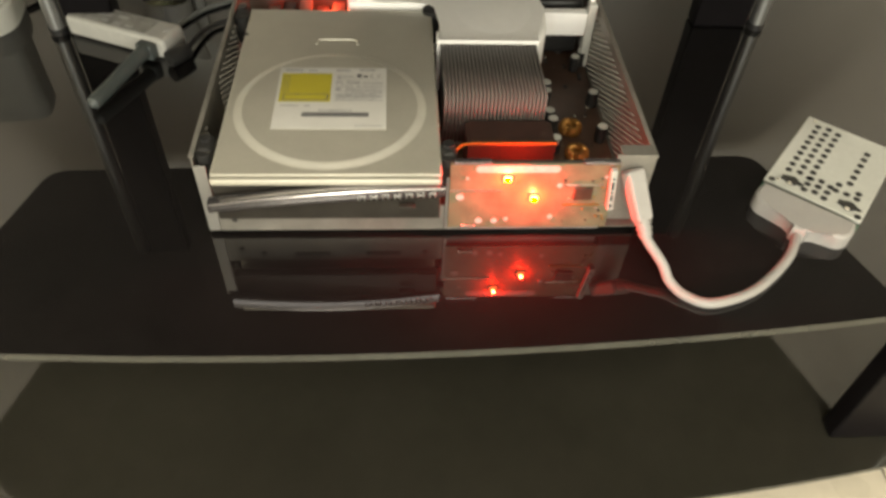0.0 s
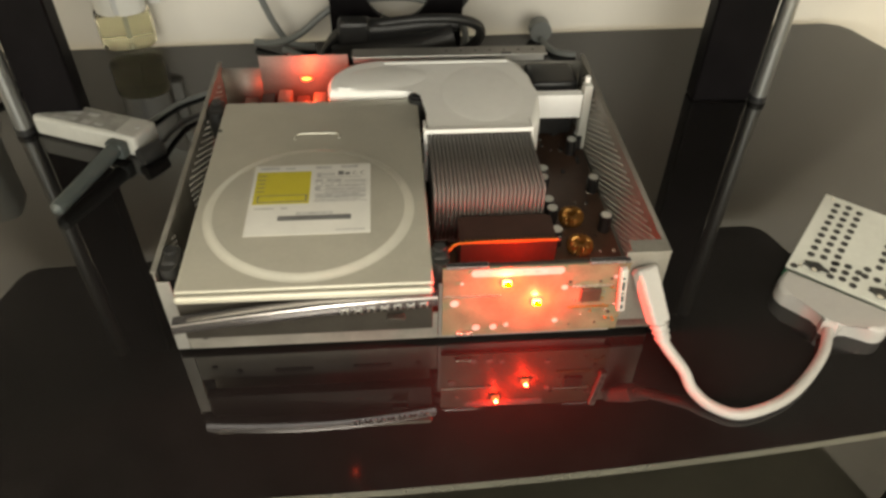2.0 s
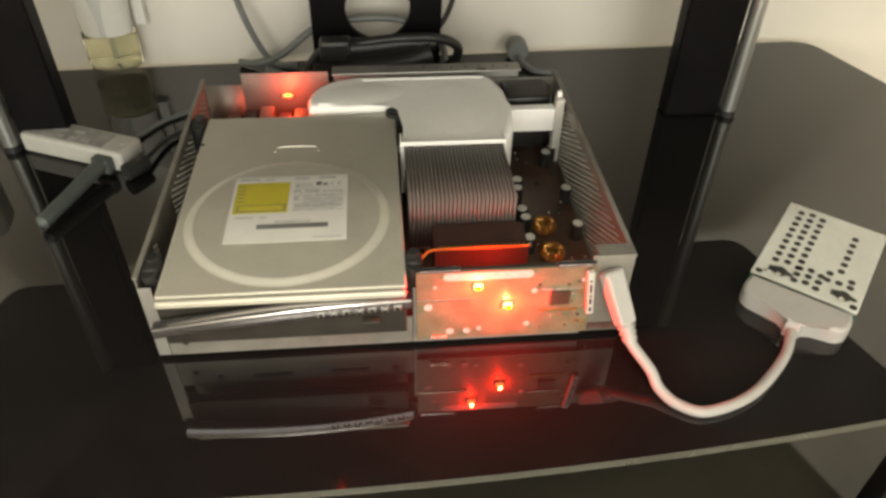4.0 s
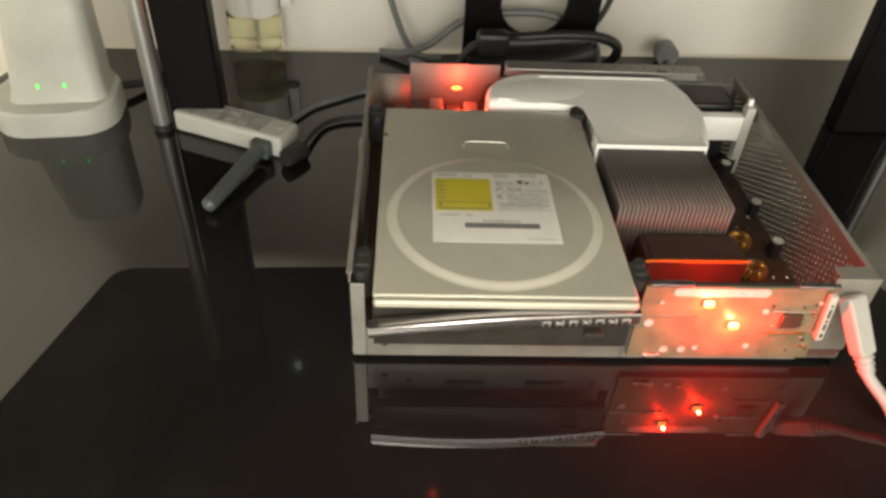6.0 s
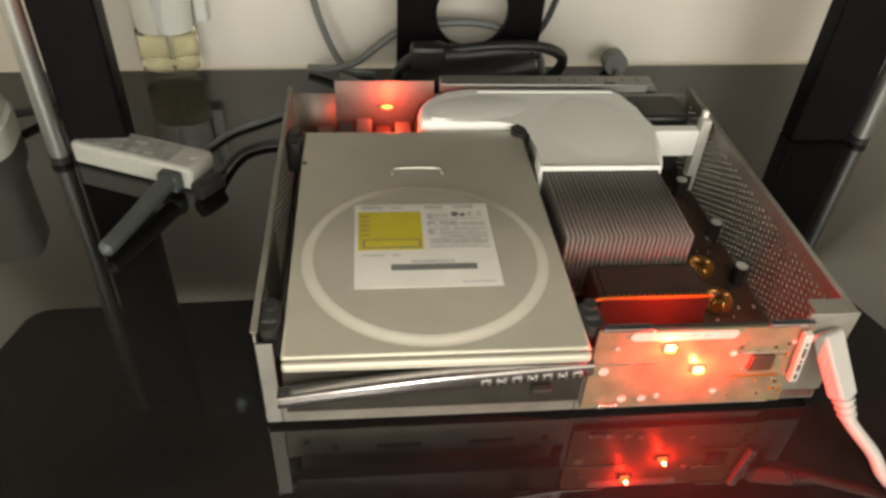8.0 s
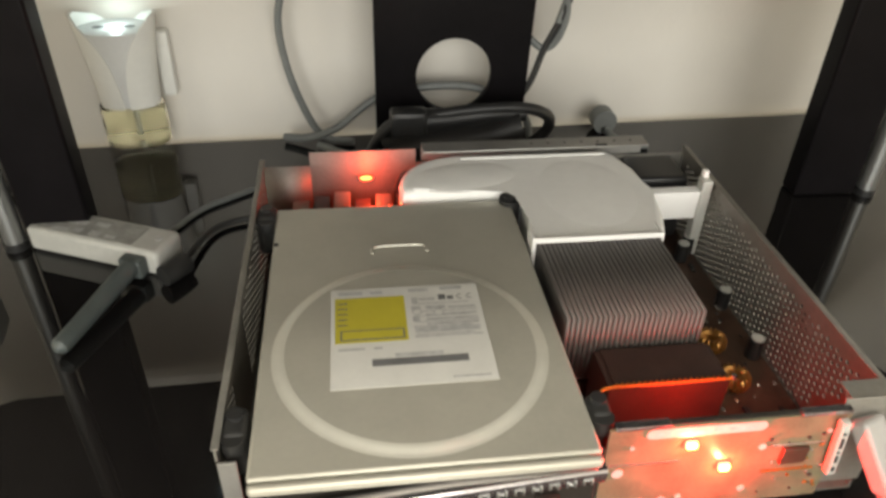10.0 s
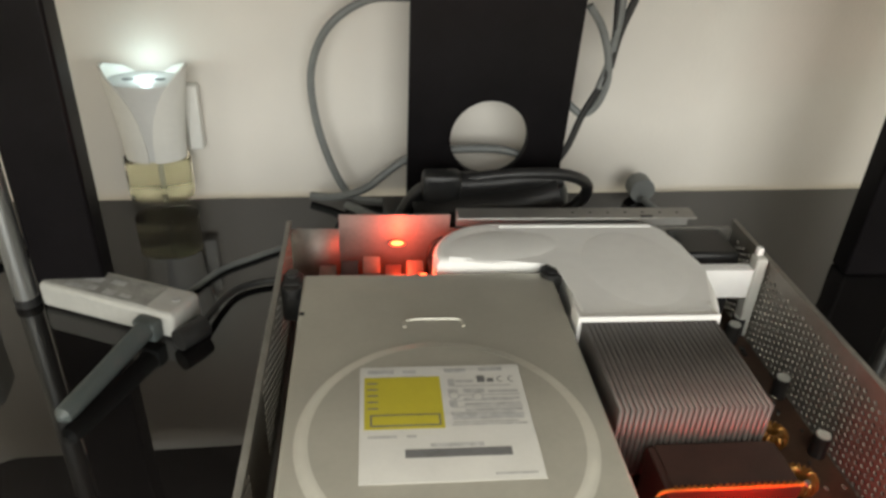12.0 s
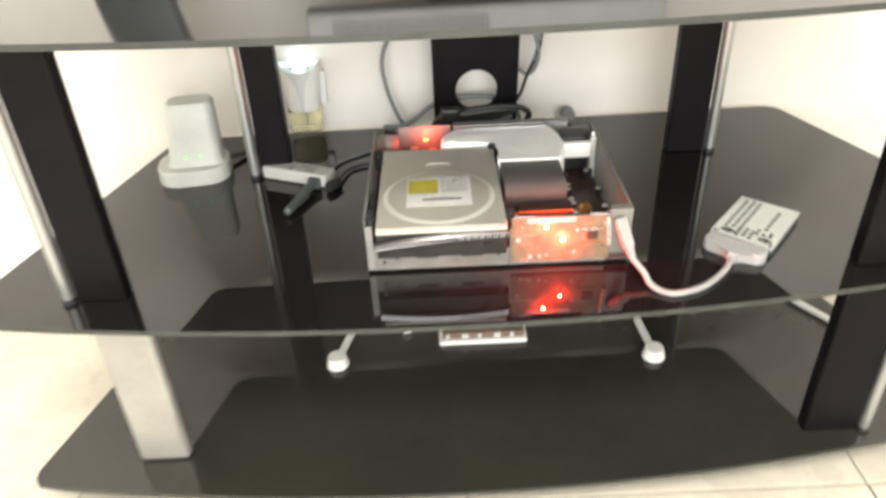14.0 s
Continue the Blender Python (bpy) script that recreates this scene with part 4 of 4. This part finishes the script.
# ---- cables behind the console ----
loop = thing("grey_cable_loop", "grey cable looping up the wall behind the stand", "cable")
part("cord", tube(B(), [(0.082, 0.388, 0.171), (0.048, 0.392, 0.167), (0.019, 0.394, 0.146), (0.005, 0.395, 0.112), (0.008, 0.394, 0.069), (0.022, 0.392, 0.025), (0.036, 0.390, 0.006), (0.060, 0.385, 0.004)], 0.0031, 10), GREY_CABLE, loop)
loop = thing("grey_cable_coil", "grey cable coiled on the glass by the wall", "cable")
part("cord", tube(B(), [(0.000, 0.396, 0.0045), (0.020, 0.388, 0.0075), (0.045, 0.382, 0.018), (0.080, 0.376 + 0.012, 0.042), (0.120, 0.388, 0.051), (0.165, 0.386, 0.050), (0.200, 0.372, 0.036), (0.206, 0.352, 0.020), (0.190, 0.340, 0.008), (0.150, 0.336, 0.006), (0.100, 0.338, 0.006), (0.06, 0.352, 0.006), (0.030, 0.380, 0.004)], 0.0034, 10), GREY_CABLE, loop)
bundle = thing("power_lead", "thick black power lead with moulded connector, lying on the glass", "cable")
part("lead", tube(B(), [(0.070, 0.330, 0.008), (0.074, 0.330, 0.024), (0.090, 0.328, 0.046), (0.125, 0.326, 0.054), (0.165, 0.326, 0.058), (0.198, 0.328, 0.056), (0.216, 0.332, 0.046), (0.214, 0.336, 0.030), (0.190, 0.334, 0.016), (0.140, 0.332, 0.009), (0.085, 0.330, 0.008)], 0.0046, 12), BLACK, bundle)
part("lead_body", tube(B(), [(0.108, 0.328, 0.048), (0.135, 0.328, 0.049), (0.165, 0.328, 0.052), (0.195, 0.330, 0.051)], lambda u: 0.0105 - 0.004 * u, 12), BLACK, bundle)
part("lead_lower", tube(B(), [(0.085, 0.326, 0.020), (0.120, 0.326, 0.029), (0.160, 0.328, 0.032), (0.192, 0.330, 0.040)], 0.0165, 12), BLACK, bundle)
part("connector", box(B(), 0.088, 0.117, 0.316, 0.334, 0.038, 0.060, 0.004), BLACK, bundle, "moulded black connector block")
hang = thing("hanging_cables", "dark grey cables knotted and hanging beside the plate", "cable")
part("cord", tube(B(), [(0.2110, 0.380, 0.176), (0.2230, 0.382, 0.160), (0.2310, 0.382, 0.140), (0.2340, 0.382, 0.118), (0.2280, 0.382, 0.098), (0.2180, 0.384, 0.090), (0.2060, 0.386, 0.098)], 0.0030, 10), GREY_CABLE, hang)
part("cord", tube(B(), [(0.2420, 0.386, 0.230), (0.2340, 0.386, 0.190), (0.2355, 0.384, 0.150), (0.2310, 0.382, 0.120), (0.2180, 0.382, 0.090), (0.2090, 0.380, 0.064), (0.196, 0.372, 0.048)], 0.0028, 10), RUBBER, hang)
part("cord", tube(B(), [(0.2680, 0.386, 0.250), (0.2500, 0.386, 0.190), (0.2390, 0.385, 0.155), (0.2350, 0.384, 0.128)], 0.0030, 10), RUBBER, hang)
part("cord", tube(B(), [(0.2285, 0.384, 0.290), (0.2300, 0.385, 0.220), (0.2370, 0.385, 0.180), (0.2340, 0.3835, 0.135), (0.2280, 0.382, 0.112)], 0.0032, 10), GREY_CABLE, hang)
hang.location = (0.002, 0, -0.006)
knob = thing("plug_knob", "grey plug lying against the wall", "plug", (0.287, 0.398, 0.0))
part("body", cyl(B(), (0, 0.008, 0.0110), 0.0110, -0.015, "y", 20), GREY_CABLE, knob)
part("neck", tube(B(), [(0.0, -0.012, 0.006), (0.004, -0.022, 0.004), (0.012, -0.034, 0.003), (0.03, -0.04, 0.003)], 0.003, 8), GREY_CABLE, knob)

# ---- bottom shelf things ----
box_thing = thing("small_tray", "small white tray with brown patterned top on the bottom shelf", "tray", (0.137, 0.195, LOW_Z))
part("rim", box(B(), -0.066, 0.066, -0.028, 0.028, 0.0004, 0.009, 0.004, 3), WHITE, box_thing, "white rounded rim")
body = part("block", box(B(), -0.061, 0.061, -0.022, 0.024, 0.0092, 0.020, 0.002), material("brown_block", (0.16, 0.11, 0.075), 0.5, vary=0.35, scale=60), box_thing)
for i in range(5):
    part("pale_bar", box(B(), -0.056 + i * 0.024, -0.050 + i * 0.024 + 0.004 * (i % 2), -0.0228, -0.0222, 0.010, 0.0185, 0.0002), OFFWHITE, body)
for x, y, a in ((-0.078, 0.140, -14), (0.381, 0.128, 4)):
    kn = thing("round_knob", "round white knob with a flat stem, on the bottom shelf", "knob", (x, y, LOW_Z), a, group="white knobs")
    part("disc", cyl(B(), (0, 0, 0.0004), 0.0165, 0.015, n=28, r2=0.013), WHITE, kn)
    part("stem", box(B(), -0.005, 0.005, 0.0150, 0.080, 0.002, 0.010, 0.002), WHITE, kn)
part("small_knob", cyl(B(), (0.022, 0.21, 0.001), 0.009, 0.012, n=20), WHITE, thing("white_bottle_stopper", "small white stopper lying on the bottom shelf", "stopper", (0, 0, LOW_Z)))
part("stick", tube(B(), [(0.624, 0.246, LOW_Z + 0.0055), (0.646, 0.210, LOW_Z + 0.0055), (0.668, 0.174, LOW_Z + 0.0055)], 0.005, 12), WHITE, thing("white_stick", "short white plastic stick on the bottom shelf", "stick"))
# floor tiles
tile_me = None
for ix in range(8):
    for iy in range(7):
        if tile_me is None:
            ob = link("tile", box(B(), 0.0015, 0.4985, 0.0015, 0.4985, -0.0038, 0.0, 0.0012, 2), TILE)
            tile_me = ob.data
        else:
            ob = new("tile", tile_me)
        ob.parent = bpy.data.objects["floor"]
        ob.location = (XL + ix * 0.5, WALL_Y - 0.5 - iy * 0.5, FLOOR_Z)
